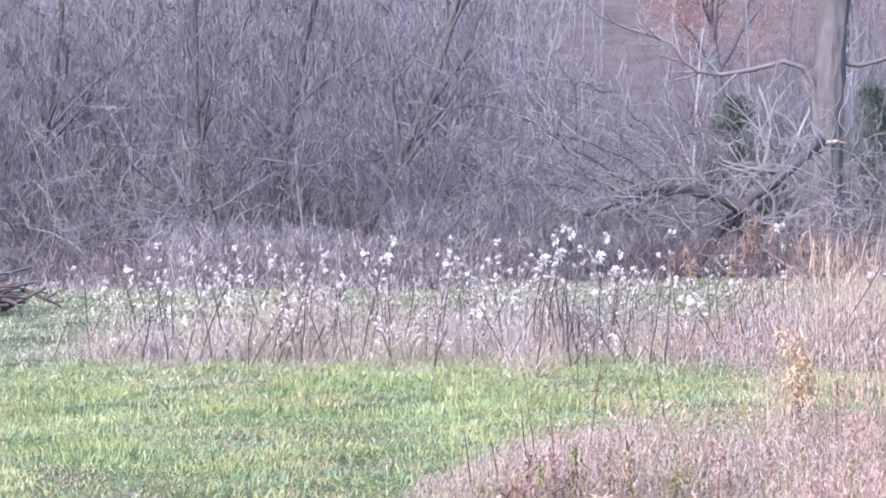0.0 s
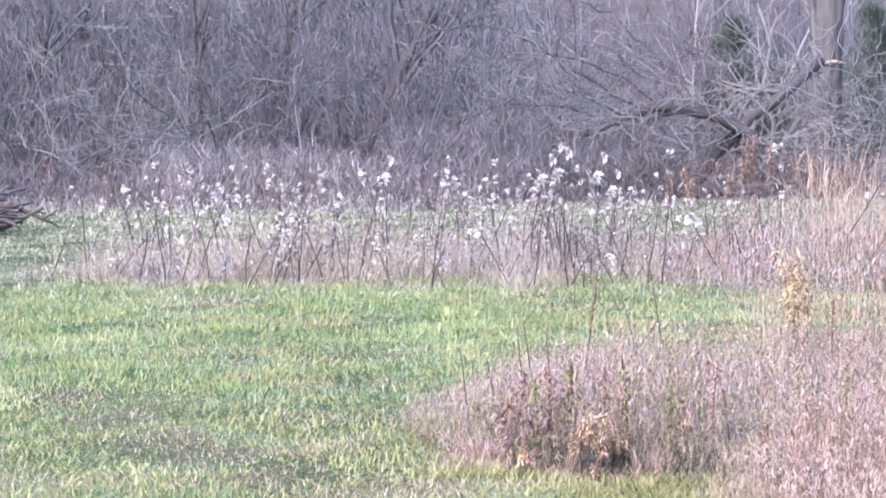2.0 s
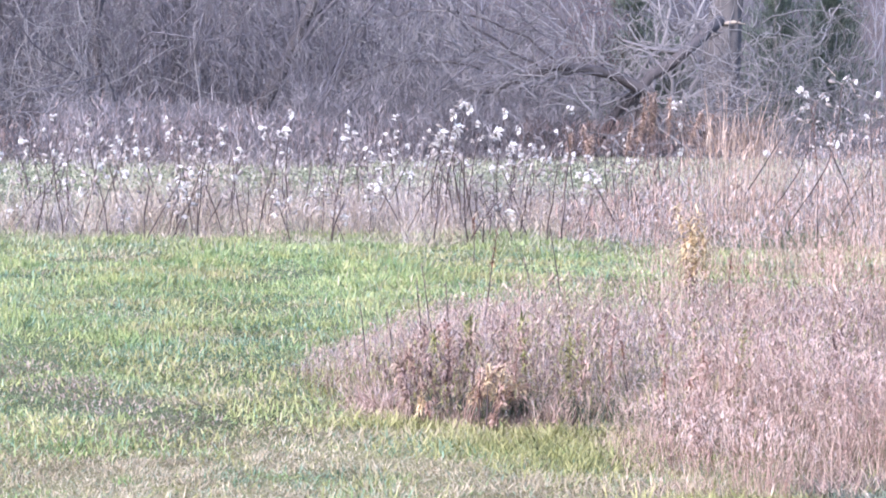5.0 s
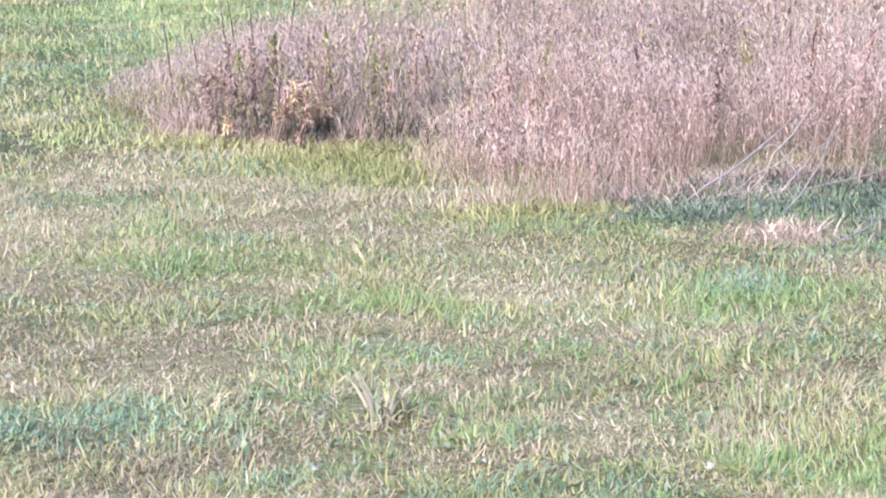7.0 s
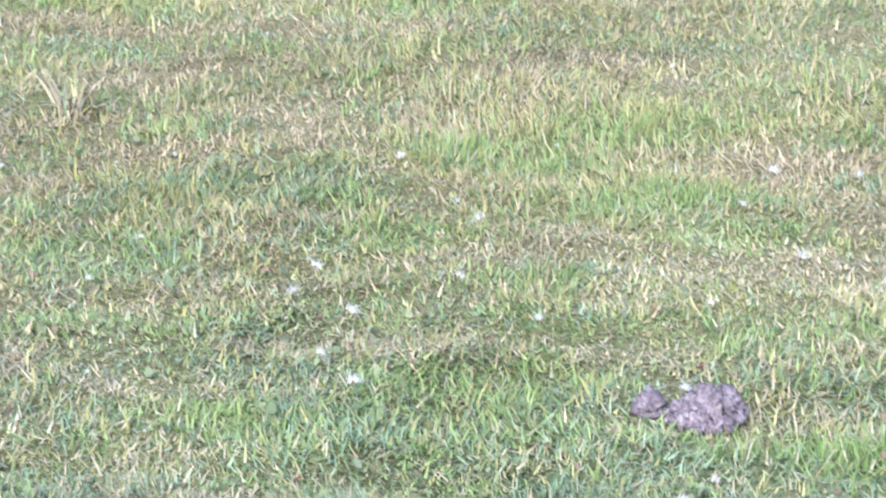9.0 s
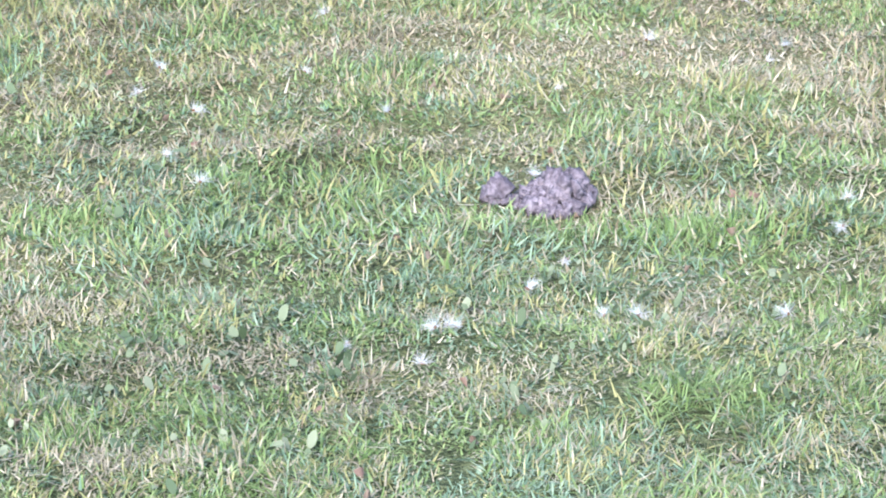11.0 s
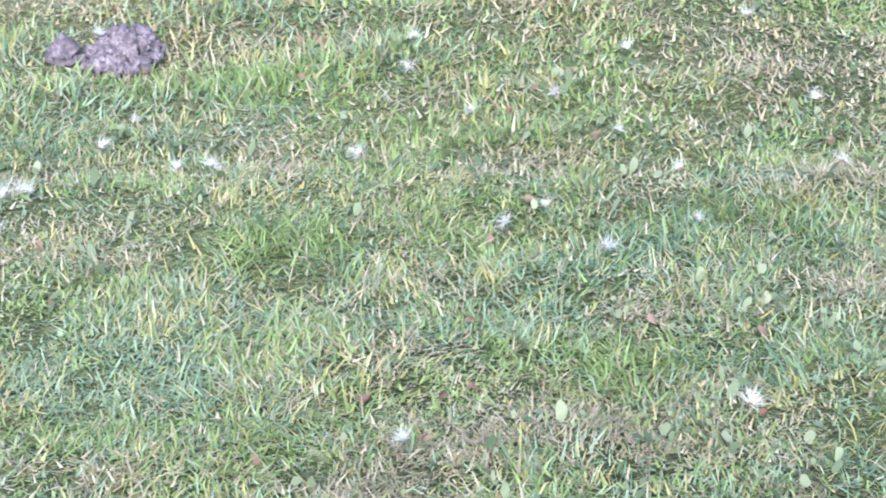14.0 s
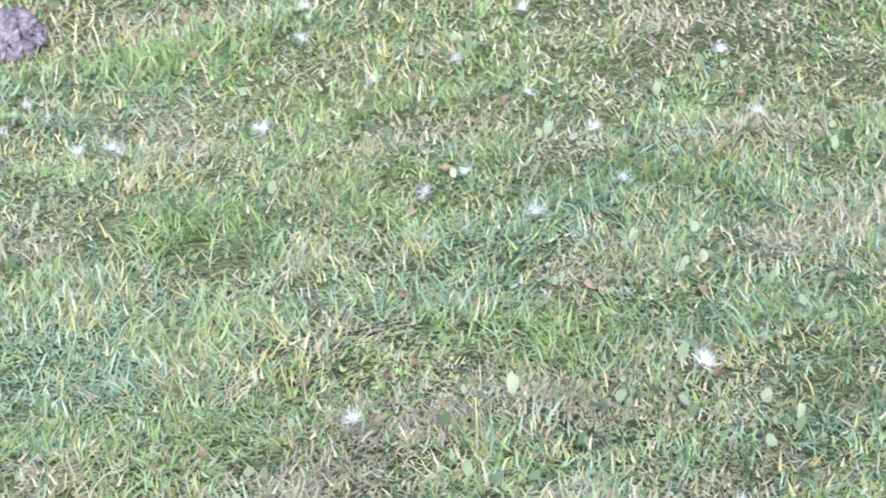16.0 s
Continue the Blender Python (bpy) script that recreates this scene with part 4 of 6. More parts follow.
skirt("straw_patch", "flattened straw-coloured grass on the lawn", STRAW, [(2.15, 7.6, 0.25, 0.2), (3.0, 7.25, 0.3, 0.12), (0.1, 5.2, 0.14, 0.08), (1.75, 4.9, 0.25, 0.15), (1.62, 2.97, 0.12, 0.03), (1.38, 3.32, 0.14, 0.03), (1.62, 3.36, 0.1, 0.03)], 3000, 0.045, 0.0033, 1.1)
skirt("straw_mat", "bleached dead grass lying in small mats on the lawn", STRAW, STRAW_SPOTS[:7], 16000, 0.028, 0.0024, 1.25)
skirt("molehill_fringe", "pale grass bent against the foot of the molehill", TANSTRAW, [(1.40, 3.345, 0.11, 0.018), (1.50, 3.40, 0.03, 0.03)], 26000, 0.030, 0.0022, 0.8)
skirt("olive_tussock", "bright yellow-green tussocks standing out of the lawn", OLIVE, [(0.19, 5.13, 0.16, 0.08), (0.42, 6.05, 0.12, 0.05), (1.9, 5.6, 0.2, 0.1)], 4500, 0.042, 0.0042, 0.8)
skirt("green_tussock", "longer blue-green grass in tussocks on the lawn", SHADEGREEN, [(2.0, 7.35, 0.3, 0.14), (2.85, 8.3, 0.3, 0.35), (3.4, 9.4, 0.3, 0.5), (-0.25, 5.55, 0.25, 0.12)], 2600, 0.042, 0.0045, 0.8)
skirt("milkweed_fringe", "green tufts along the front of the milkweed", GREEN, [(-0.9, 21.7, 0.5, 0.3), (0.4, 21.4, 0.6, 0.25), (-1.9, 22.0, 0.5, 0.3), (1.4, 21.5, 0.5, 0.3), (2.1, 21.6, 0.5, 0.3), (-0.2, 22.6, 0.8, 0.5), (1.2, 22.8, 0.8, 0.5), (-3.2, 22.3, 0.5, 0.2)], 1700, 0.12, 0.0085, 0.7)
skirt("pale_fringe", "bleached grass tufts along the front of the milkweed", STRAW, [(-0.4, 21.9, 0.7, 0.35), (0.9, 21.9, 0.8, 0.4), (1.9, 21.3, 0.5, 0.4), (-2.6, 22.4, 0.8, 0.4), (-1.4, 22.6, 0.8, 0.5)], 1000, 0.13, 0.0075, 0.8)
# these dark weeds also paint the shadow along the stand's foot
skirt("grey_green_weeds", "grey-green weeds at the foot of the dry stand, darkened to stand for its shade", SHADEGREEN, [(1.85, 8.55, 0.22, 0.16), (2.15, 8.75, 0.3, 0.22), (2.5, 8.95, 0.35, 0.22), (2.85, 9.1, 0.3, 0.2), (0.85, 10.6, 0.25, 0.12), (0.45, 10.75, 0.2, 0.1), (1.15, 10.4, 0.15, 0.15), (2.05, 8.4, 0.3, 0.2), (2.45, 8.55, 0.35, 0.25), (2.8, 8.75, 0.3, 0.25), (1.95, 8.2, 0.25, 0.2), (2.7, 8.3, 0.35, 0.3), (3.0, 8.4, 0.4, 0.45), (3.25, 9.1, 0.4, 0.5), (2.8, 7.75, 0.3, 0.2)], 3600, 0.085, 0.0042, 0.85)
skirt("stand_weeds", "grey-green weeds grown up inside the dry stand", SHADEGREEN, [(0.80, 10.72, 0.15, 0.10), (1.10, 10.66, 0.13, 0.10), (0.48, 10.85, 0.12, 0.08), (1.55, 10.3, 0.15, 0.12)], 4200, 0.17, 0.005, 0.35)
skirt("salmon_weeds", "salmon-pink curled dead leaves of a low weed", PALEPINK, [(0.96, 10.62, 0.09, 0.08), (0.20, 11.0, 0.12, 0.1)], 5200, 0.16, 0.005, 0.35)
skirt("bent_stems", "grey-tan bent stems at the broken edge of the stand", TAN, [(1.95, 8.75, 0.25, 0.18), (2.3, 8.95, 0.35, 0.18), (2.7, 9.1, 0.35, 0.18), (2.2, 8.6, 0.3, 0.15)], 1300, 0.16, 0.0026, 0.85)
skirt("dark_litter", "dark dead leaves under the edge of the stand", RUSSET, [(1.85, 8.65, 0.2, 0.12), (2.1, 8.82, 0.3, 0.15), (2.5, 9.02, 0.35, 0.15), (2.85, 9.15, 0.3, 0.15), (0.75, 10.6, 0.3, 0.1)], 2300, 0.11, 0.004, 0.7)
skirt("lawn_undergrass", "green grass below the milkweed stems", FARLAWN, [(-1.0, 22.3, 2.2, 0.7), (1.0, 22.3, 1.6, 0.9), (1.6, 23.5, 1.5, 1.6), (-0.5, 25, 3.5, 2.6)], 320, 0.08, 0.010)


# ---- milkweed ----
rng = np.random.default_rng(71)


def floss_puff(s, at, size, count):
    d = rng.normal(0, 1, (count, 3))
    d /= np.linalg.norm(d, axis=1)[:, None]
    d = d * rng.uniform(0.35, 1.2, 3) - np.array([rng.normal(0, 0.3), rng.normal(0, 0.3), rng.uniform(0, 0.9)])
    for w in d:
        tip = at + w * size * rng.uniform(0.5, 1.0)
        side = np.cross(w, rng.normal(0, 1, 3))
        side *= size * 0.17 / (np.linalg.norm(side) + 1e-9)
        s.add([at, at * 0.45 + tip * 0.55 + side, tip, at * 0.45 + tip * 0.55 - side], [(0, 1, 2), (0, 2, 3)])


def pod_shell(s, at, way, size):
    """Half of a split seed pod: a boat-shaped shell."""
    way = way / np.linalg.norm(way)
    u = np.cross(way, [0.3, 0.2, 1.0])
    u /= np.linalg.norm(u)
    w = np.cross(way, u)
    rows, cols, v, f = 6, 5, [], []
    for i in range(rows):
        t = i / (rows - 1)
        r = size * 0.30 * math.sin(math.pi * min(max(t, 0.04), 0.97)) ** 0.7
        for j in range(cols):
            a_ = math.pi * (j / (cols - 1)) * 1.1
            v.append(at + way * size * t + u * r * math.cos(a_) + w * r * math.sin(a_))
    for i in range(rows - 1):
        for j in range(cols - 1):
            q = i * cols + j
            f += [(q, q + 1, q + cols + 1), (q, q + cols + 1, q + cols)]
    s.add(v, f)


def milkweed(height, puffs, puff_size, lean):
    """A dead milkweed stalk with split pods that spill floss, standing at the origin."""
    plant = new("milkweed_plant")
    way = np.array([math.sin(lean), rng.normal(0, 0.08), 1.0])
    path = wander((0, 0, -0.02), way, height * 1.02, 6, 0.09)
    st = Sheaf()
    st.add(*tube(path, np.linspace(0.0078, 0.0048, len(path)), 5))
    part("stem", st, STEM, plant)
    for i in range(puffs):
        k = len(path) - 1 - (i % 3) * (1 if i else 0)
        base = path[k]
        out = np.array([rng.normal(0, 1), rng.normal(0, 1), rng.uniform(0.2, 1.2)])
        out /= np.linalg.norm(out)
        stalk = wander(base, out, rng.uniform(0.03, 0.11), 2, 0.1)
        end = stalk[-1]
        ps = Sheaf()
        ps.add(*tube(stalk, [0.003, 0.0025, 0.002], 4))
        pod_shell(ps, end, out + np.array([0, 0, rng.uniform(-0.6, 0.6)]), rng.uniform(0.05, 0.085))
        pod = part("pod", ps, POD, plant)
        if puff_size > 0.03 and (rng.uniform() < 0.85 or i == 0) or i == 0 and rng.uniform() < 0.4:
            fs = Sheaf()
            floss_puff(fs, end + out * 0.05, puff_size * rng.uniform(0.45, 1.2) * (1.0 if i else 1.1), 40)
            part("floss", fs, FLOSS, pod, "white silky floss", smooth=False)
    for _ in range(2):
        side = Sheaf()
        k = rng.integers(2, len(path) - 1)
        side.add(*tube(wander(path[k], (rng.normal(0, 1), rng.normal(0, 1), 0.8), height * 0.18, 3, 0.1), [0.003, 0.0025, 0.002, 0.0015], 3))
        part("side_stalk", side, STEM, plant)
    return tagged(plant, "dead dark milkweed stalk with split pods spilling white floss", "milkweed", "milkweed patch")


# plan x, y and the height at which the main tuft of floss sits
PLANTS_A = [(-3.15, 26.0, 1.09), (-3.22, 23.75, 0.93), (-3.53, 24.5, 0.73), (-2.9, 27.5, 1.05), (-2.34, 22.5, 0.76), (-2.55, 26.5, 0.75), (-2.36, 26.75, 1.07), (-2.06, 22.25, 0.95),
            (-2.08, 25.5, 0.76), (-2.79, 23.5, 0.74), (-1.93, 22.0, 0.27), (-3.06, 22.75, 0.3), (-1.52, 22.0, 0.72), (-1.28, 26.5, 1.05), (-0.99, 28.5, 1.0), (-0.5, 24.0, 1.2), (-1.44, 23.25, 0.92),
            (-1.89, 25.0, 1.08), (-1.32, 23.0, 0.62), (0.13, 27.75, 1.12), (0.32, 25.0, 0.75), (0.01, 24.75, 0.96), (-0.22, 23.25, 0.44), (-0.6, 22.0, 0.43), (-0.08, 22.0, 0.34), (-1.02, 24.25, 0.8),
            (-1.68, 23.0, 0.46), (-1.45, 22.0, 0.41)]
PLANTS_B = [(0.38, 22.25, 0.71), (0.63, 27.25, 1.1), (0.58, 23.75, 0.96), (0.68, 23.5, 0.91), (1.0, 23.5, 0.97), (1.18, 22.75, 1.45), (1.12, 23.25, 1.25), (1.28, 23.25, 1.31), (1.39, 24.25, 1.12),
            (1.6, 24.5, 1.0), (1.7, 24.25, 1.27), (1.84, 24.25, 1.09), (2.07, 27.25, 0.76), (2.29, 27.75, 0.75), (1.46, 22.25, 0.39), (0.42, 22.75, 0.4), (2.3, 23.5, 1.27), (2.44, 22.75, 0.8),
            (2.44, 22.5, 0.62), (2.41, 26.25, 0.99), (3.42, 23.75, 1.33), (3.35, 27.25, 0.95), (5.11, 23.5, 1.74), (4.67, 23.5, 1.6), (4.63, 23.5, 1.43), (4.86, 23.5, 1.54), (5.18, 23.5, 1.43), (5.53, 23.5, 1.4)]


def build_milkweed():
    leans = (0.05, 0.34, -0.25, -0.08, 0.5, -0.45, 0.0, 0.2)
    classes = [0.45, 0.72, 0.95, 1.2, 1.5]
    kinds = {h: [milkweed(h, n, q, leans[(i + 3 * j) % 8]) for i, (n, q) in enumerate(((7, 0.056), (6, 0.066), (8, 0.049), (3, 0.020), (4, 0.028)))] for j, h in enumerate(classes)}
    used = set()

    def plant(x, y, h, top_here, i):
        c = min(classes, key=lambda q: abs(q - h))
        src = kinds[c][i % 5]
        k = h / (c * 1.02)
        m = pose(0, 0, 0, 0, 0, rng.choice([0, 25, -25, 180, 160]) if top_here else rng.uniform(0, 360))
        st = src.children[0].data.vertices
        tip = m @ (st[len(st) - 3].co * k) if top_here else Vector((0, 0, 0))
        at = Matrix.Translation((x - tip.x, y - tip.y, float(lawn_z(x, y))))
        if src not in used:
            used.add(src)
            src.matrix_basis = at @ m
            src.scale = (k, k, k)
        else:
            copy_thing(src, at @ m).scale = (k, k, k)

    for i, (x, y, h) in enumerate(PLANTS_A + PLANTS_B):
        plant(x, y, max(h, 0.3), True, rng.integers(0, 3) if y > 21 else 4 - 2 * (i % 3 == 0))
    n = 0
    while n < 125:
        x, y = rng.uniform(-4.2, 3.8), rng.uniform(21.7, 28.2)
        if inside(np.array([x]), np.array([y]), MILKWEED)[0]:
            n += 1
            plant(x, y, rng.uniform(0.4, 1.0), False, 3 + n % 2)
    for group in kinds.values():
        for src in group:
            if src not in used:
                for o in (*src.children_recursive, src):
                    bpy.data.objects.remove(o)


build_milkweed()


# ---- single weeds ----
rng = np.random.default_rng(75)


def plume(name, label, cat, x, y, height, mat, lean=0.0, head=0.35, head_w=0.05, density=60, stem_mat=None):
    """An upright dead weed whose upper part carries small leaves or seeds."""
    plant = new(name)
    st = Sheaf()
    path = wander((0, 0, -0.02), (lean, 0, 1), height, 6, 0.04)
    st.add(*tube(path, np.linspace(0.005, 0.002, 7), 5))
    part("stem", st, stem_mat or STEM, plant)
    hs = Sheaf()
    k = density
    f = rng.uniform(1 - head, 1, k)
    px = np.interp(f, np.linspace(0, 1, 7), path[:, 0])
    py = np.interp(f, np.linspace(0, 1, 7), path[:, 1])
    pz = np.interp(f, np.linspace(0, 1, 7), path[:, 2])
    hs.add(*ribbons(px, py, pz, rng.uniform(0, 6.283, k), head_w * rng.uniform(0.5, 1.2, k), head_w * 0.15 * np.ones(k), rng.uniform(0.4, 1.9, k), rng.uniform(0.2, 1.8, k), 2))
    part("seed_head", hs, mat, plant, smooth=False, kind="stuff")
    plant.location = (x, y, float(lawn_z(x, y)))
    return tagged(plant, label, cat)


SALMON = leafy("salmon_dry_leaves", [(0.24, 0.14, 0.11), (0.40, 0.26, 0.21), (0.55, 0.40, 0.33)], 3.0, 0.2, 0.6, 0.2)
RUSSETSTEM = barky("russet_stem", [(0.10, 0.06, 0.055), (0.20, 0.13, 0.11), (0.30, 0.21, 0.18)], 40, 0.2, 0.8, 0.1)
GOLDENROD = "yellowed goldenrod with drooping leaves among dry grass"
for dx, dy, h in ((0, 0, 0.70), (0.09, 0.1, 0.60), (-0.08, 0.05, 0.64), (0.14, 0.02, 0.48), (-0.02, -0.08, 0.52), (-0.12, -0.1, 0.40)):
    tagged(plume("goldenrod", GOLDENROD, "goldenrod", 2.58 + 0.6 * dx, 16.9 + dy, h, GOLD, rng.normal(0, 0.22), 0.75, 0.095, 110), group="yellow goldenrod clump")
for dx, dy, h, mat in ((0.0, 0.0, 0.33, GOLD), (0.02, 0.02, 0.31, GOLD), (-0.02, 0.05, 0.28, SALMON), (0.05, -0.03, 0.24, SALMON), (-0.30, 0.02, 0.17, GOLD), (0.40, 0.1, 0.33, SALMON), (-0.26, 0.0, 0.14, SALMON), (0.03, -0.06, 0.10, SALMON)):
    tagged(plume("goldenrod", GOLDENROD, "goldenrod", 0.66 + dx, 10.42 + dy, h, mat, 0.12, 0.45, 0.05, 60), group="yellow weeds at the stand's edge")
def drooping_goldenrod(x, y, height):
    """Arching stems whose yellowed leaves hang over to one side."""
    plant = new("goldenrod")
    for i in range(5):
        st, lf = Sheaf(), Sheaf()
        path = wander((rng.normal(0, 0.02), rng.normal(0, 0.02), -0.01), (0.12 + 0.1 * i / 4, rng.normal(0, 0.1), 1), height * rng.uniform(0.95, 1.25), 9, 0.05, -0.03)
        bow = np.linspace(0, 1, 10) ** 3
        path[:, 0] += 0.07 * bow
        path[:, 2] -= 0.09 * bow
        st.add(*tube(path, np.linspace(0.004, 0.002, 10), 5))
        ob = part("stem", st, RUSSETSTEM, plant)
        k = 90
        f = rng.uniform(0.3, 1, k)
        px, py, pz = (np.interp(f, np.linspace(0, 1, 10), path[:, q]) for q in range(3))
        lf.add(*ribbons(px, py, pz, rng.normal(0, 1.2, k), rng.uniform(0.03, 0.065, k), np.full(k, 0.0075), rng.uniform(0.7, 1.6, k), rng.uniform(0.4, 1.6, k), 2))
        part("leaf", lf, GOLD if i < 3 else SALMON, ob, smooth=False, kind="stuff")
    plant.location = (x, y, float(lawn_z(x, y)))
    tagged(plant, GOLDENROD, "goldenrod", "yellow weeds at the stand's edge")


drooping_goldenrod(0.60, 10.52, 0.34)
drooping_goldenrod(0.70, 10.60, 0.24)
WEEDS = [(SALMON, "bushy dead weed with salmon-pink curled leaves"), (RUSSET, "bushy dark brown dead weed"), (TAN, "bushy tan dead weed gone to seed"), (SALMON, "bushy dead weed with salmon-pink curled leaves"), (EDGE, "weed with olive-green leaves among dry grass")]
for i in range(64):
    u = rng.uniform(0, 1)
    x, y = (rng.uniform(0.2, 1.25), rng.uniform(10.6, 12.4)) if i < 44 else (rng.uniform(1.5, 3.6), rng.uniform(9.6, 11.6))
    if not inside(np.array([x]), np.array([y]), STAND)[0]:
        continue
    mat, label = WEEDS[rng.integers(0, 5)]
    tagged(plume("bushy_weed", label, "weed", x, y, float(stand_height(x, y)) * rng.uniform(0.8, 1.25), mat, rng.normal(0, 0.2), 0.85, rng.uniform(0.04, 0.07), 150, RUSSETSTEM), group="dead weeds in the dry stand")
for dx, dy, h in ((0, 0, 1.45), (0.15, 0.1, 1.40), (-0.12, 0.05, 1.42), (-0.3, 0.1, 1.3), (0.28, 0.2, 1.3), (0.05, -0.1, 1.35), (-0.45, 0.3, 1.15), (-0.6, 0.2, 1.1), (0.1, 0.2, 1.46), (-0.2, 0.2, 1.36), (-0.75, 0.1, 1.0), (-0.9, 0.3, 1.05)):
    tagged(plume("goldenrod", "tall brown goldenrod with fluffy tan seed plumes", "goldenrod", 3.18 + dx, 24.0 + dy, h, FLUFF, rng.normal(0.1, 0.12), 0.26, 0.07, 240, RUSSETSTEM), group="brown goldenrod clump")
for x, y, h in ((0.79, 13.0, 0.76), (1.12, 19.5, 0.42), (1.42, 10.05, 0.31), (1.36, 10.8, 0.38), (2.99, 10.3, 0.55), (3.1, 12.6, 0.75), (3.6, 13.0, 0.8), (2.3, 13.5, 0.6), (4.5, 19.0, 1.35), (3.9, 19.0, 1.4)):
    plume("curly_dock", "rust-brown dead dock stalk with seed clusters", "dock", x, y, h, DOCK, rng.normal(0, 0.06), 0.35, 0.035, 90)
for x, y, h in ((0.54, 12.6, 0.56), (0.62, 12.3, 0.5), (0.45, 12.9, 0.45), (0.30, 12.2, 0.36), (0.95, 13.6, 0.55), (0.15, 12.5, 0.36), (1.25, 14.2, 0.55), (1.5, 15.6, 0.6)):
    plume("dead_weed", "thin dead weed stalk with small seed heads", "weed", x, y, h, RUSSET, rng.normal(0, 0.2), 0.3, 0.03, 24)


def reed_clump(x, y, height, count, wide):
    s = Sheaf()
    px, py = rng.normal(0, wide, count), rng.normal(0, wide, count)
    h = height * rng.uniform(0.7, 1.05, count)
    yaw = np.arctan2(py, px) + rng.normal(0, 0.4, count)
    s.add(*ribbons(px, py, np.full(count, -0.01), yaw, h, np.full(count, 0.007), np.abs(rng.normal(0.07, 0.06, count)), rng.uniform(0, 0.7, count), 4))
    clump = new("bluestem_clump")
    part("culm", s, TAN, clump, smooth=False, kind="stuff")
    s = Sheaf()
    s.add(*ribbons(px, py, h * 0.55, rng.uniform(0, 6.283, count), h * 0.2, np.full(count, 0.009), rng.uniform(0.1, 0.5, count), rng.uniform(0.5, 1.6, count), 3))
    part("leaf", s, TAN, clump, smooth=False, kind="stuff")
    clump.location = (x, y, float(lawn_z(x, y)))
    tagged(clump, "tall reddish-tan bluestem grass clump", "grass clump")


reed_clump(4.0, 24.0, 1.75, 75, 0.17)
reed_clump(4.35, 24.3, 1.6, 45, 0.17)
reed_clump(5.2, 22.0, 1.2, 26, 0.25)


STICK = barky("bleached_stick", [(0.13, 0.11, 0.10), (0.23, 0.20, 0.185), (0.36, 0.32, 0.30)], 30, 0.3)


def dead_stick(x0, y0, z0, x1, y1, z1, r, mat=DEADWOOD, label="bleached dead stick leaning in the dry grass"):
    s = Sheaf()
    a_, b_ = np.array((x0, y0, z0)), np.array((x1, y1, z1))
    path = np.linspace(a_, b_, 6) + np.vstack([np.zeros(3), rng.normal(0, 0.012, (4, 3)), np.zeros(3)])
    s.add(*tube(path, np.linspace(r, r * 0.5, 6), 6))
    s.add(*tube(wander(path[3], (b_ - a_) + rng.normal(0, 0.2, 3), 0.2, 3, 0.1), np.linspace(r * 0.5, r * 0.25, 4), 5))
    ob = new("dead_stick", s.mesh("dead_stick", mat, True))
    tagged(ob, label, "stick")


for a_ in ((2.0, 8.5, 0.01, 2.65, 9.2, 0.26, 0.006), (2.3, 8.7, 0.01, 2.7, 9.1, 0.34, 0.0045), (2.35, 8.3, 0.02, 2.72, 8.85, 0.26, 0.004), (2.1, 8.6, 0.02, 2.9, 8.85, 0.07, 0.0045), (2.15, 8.65, 0.02, 2.35, 8.8, 0.15, 0.004),
           (2.45, 8.75, 0.0, 2.75, 9.0, 0.24, 0.0035), (2.6, 8.95, 0.02, 2.4, 9.1, 0.30, 0.0035), (2.2, 8.7, 0.0, 2.6, 8.9, 0.2, 0.0035)):
    dead_stick(*a_, STICK)
dead_stick(2.3, 7.6, 0.02, 2.75, 8.0, 0.12, 0.003, TWIG_PALE)


# ---- molehill ----
rng = np.random.default_rng(71)


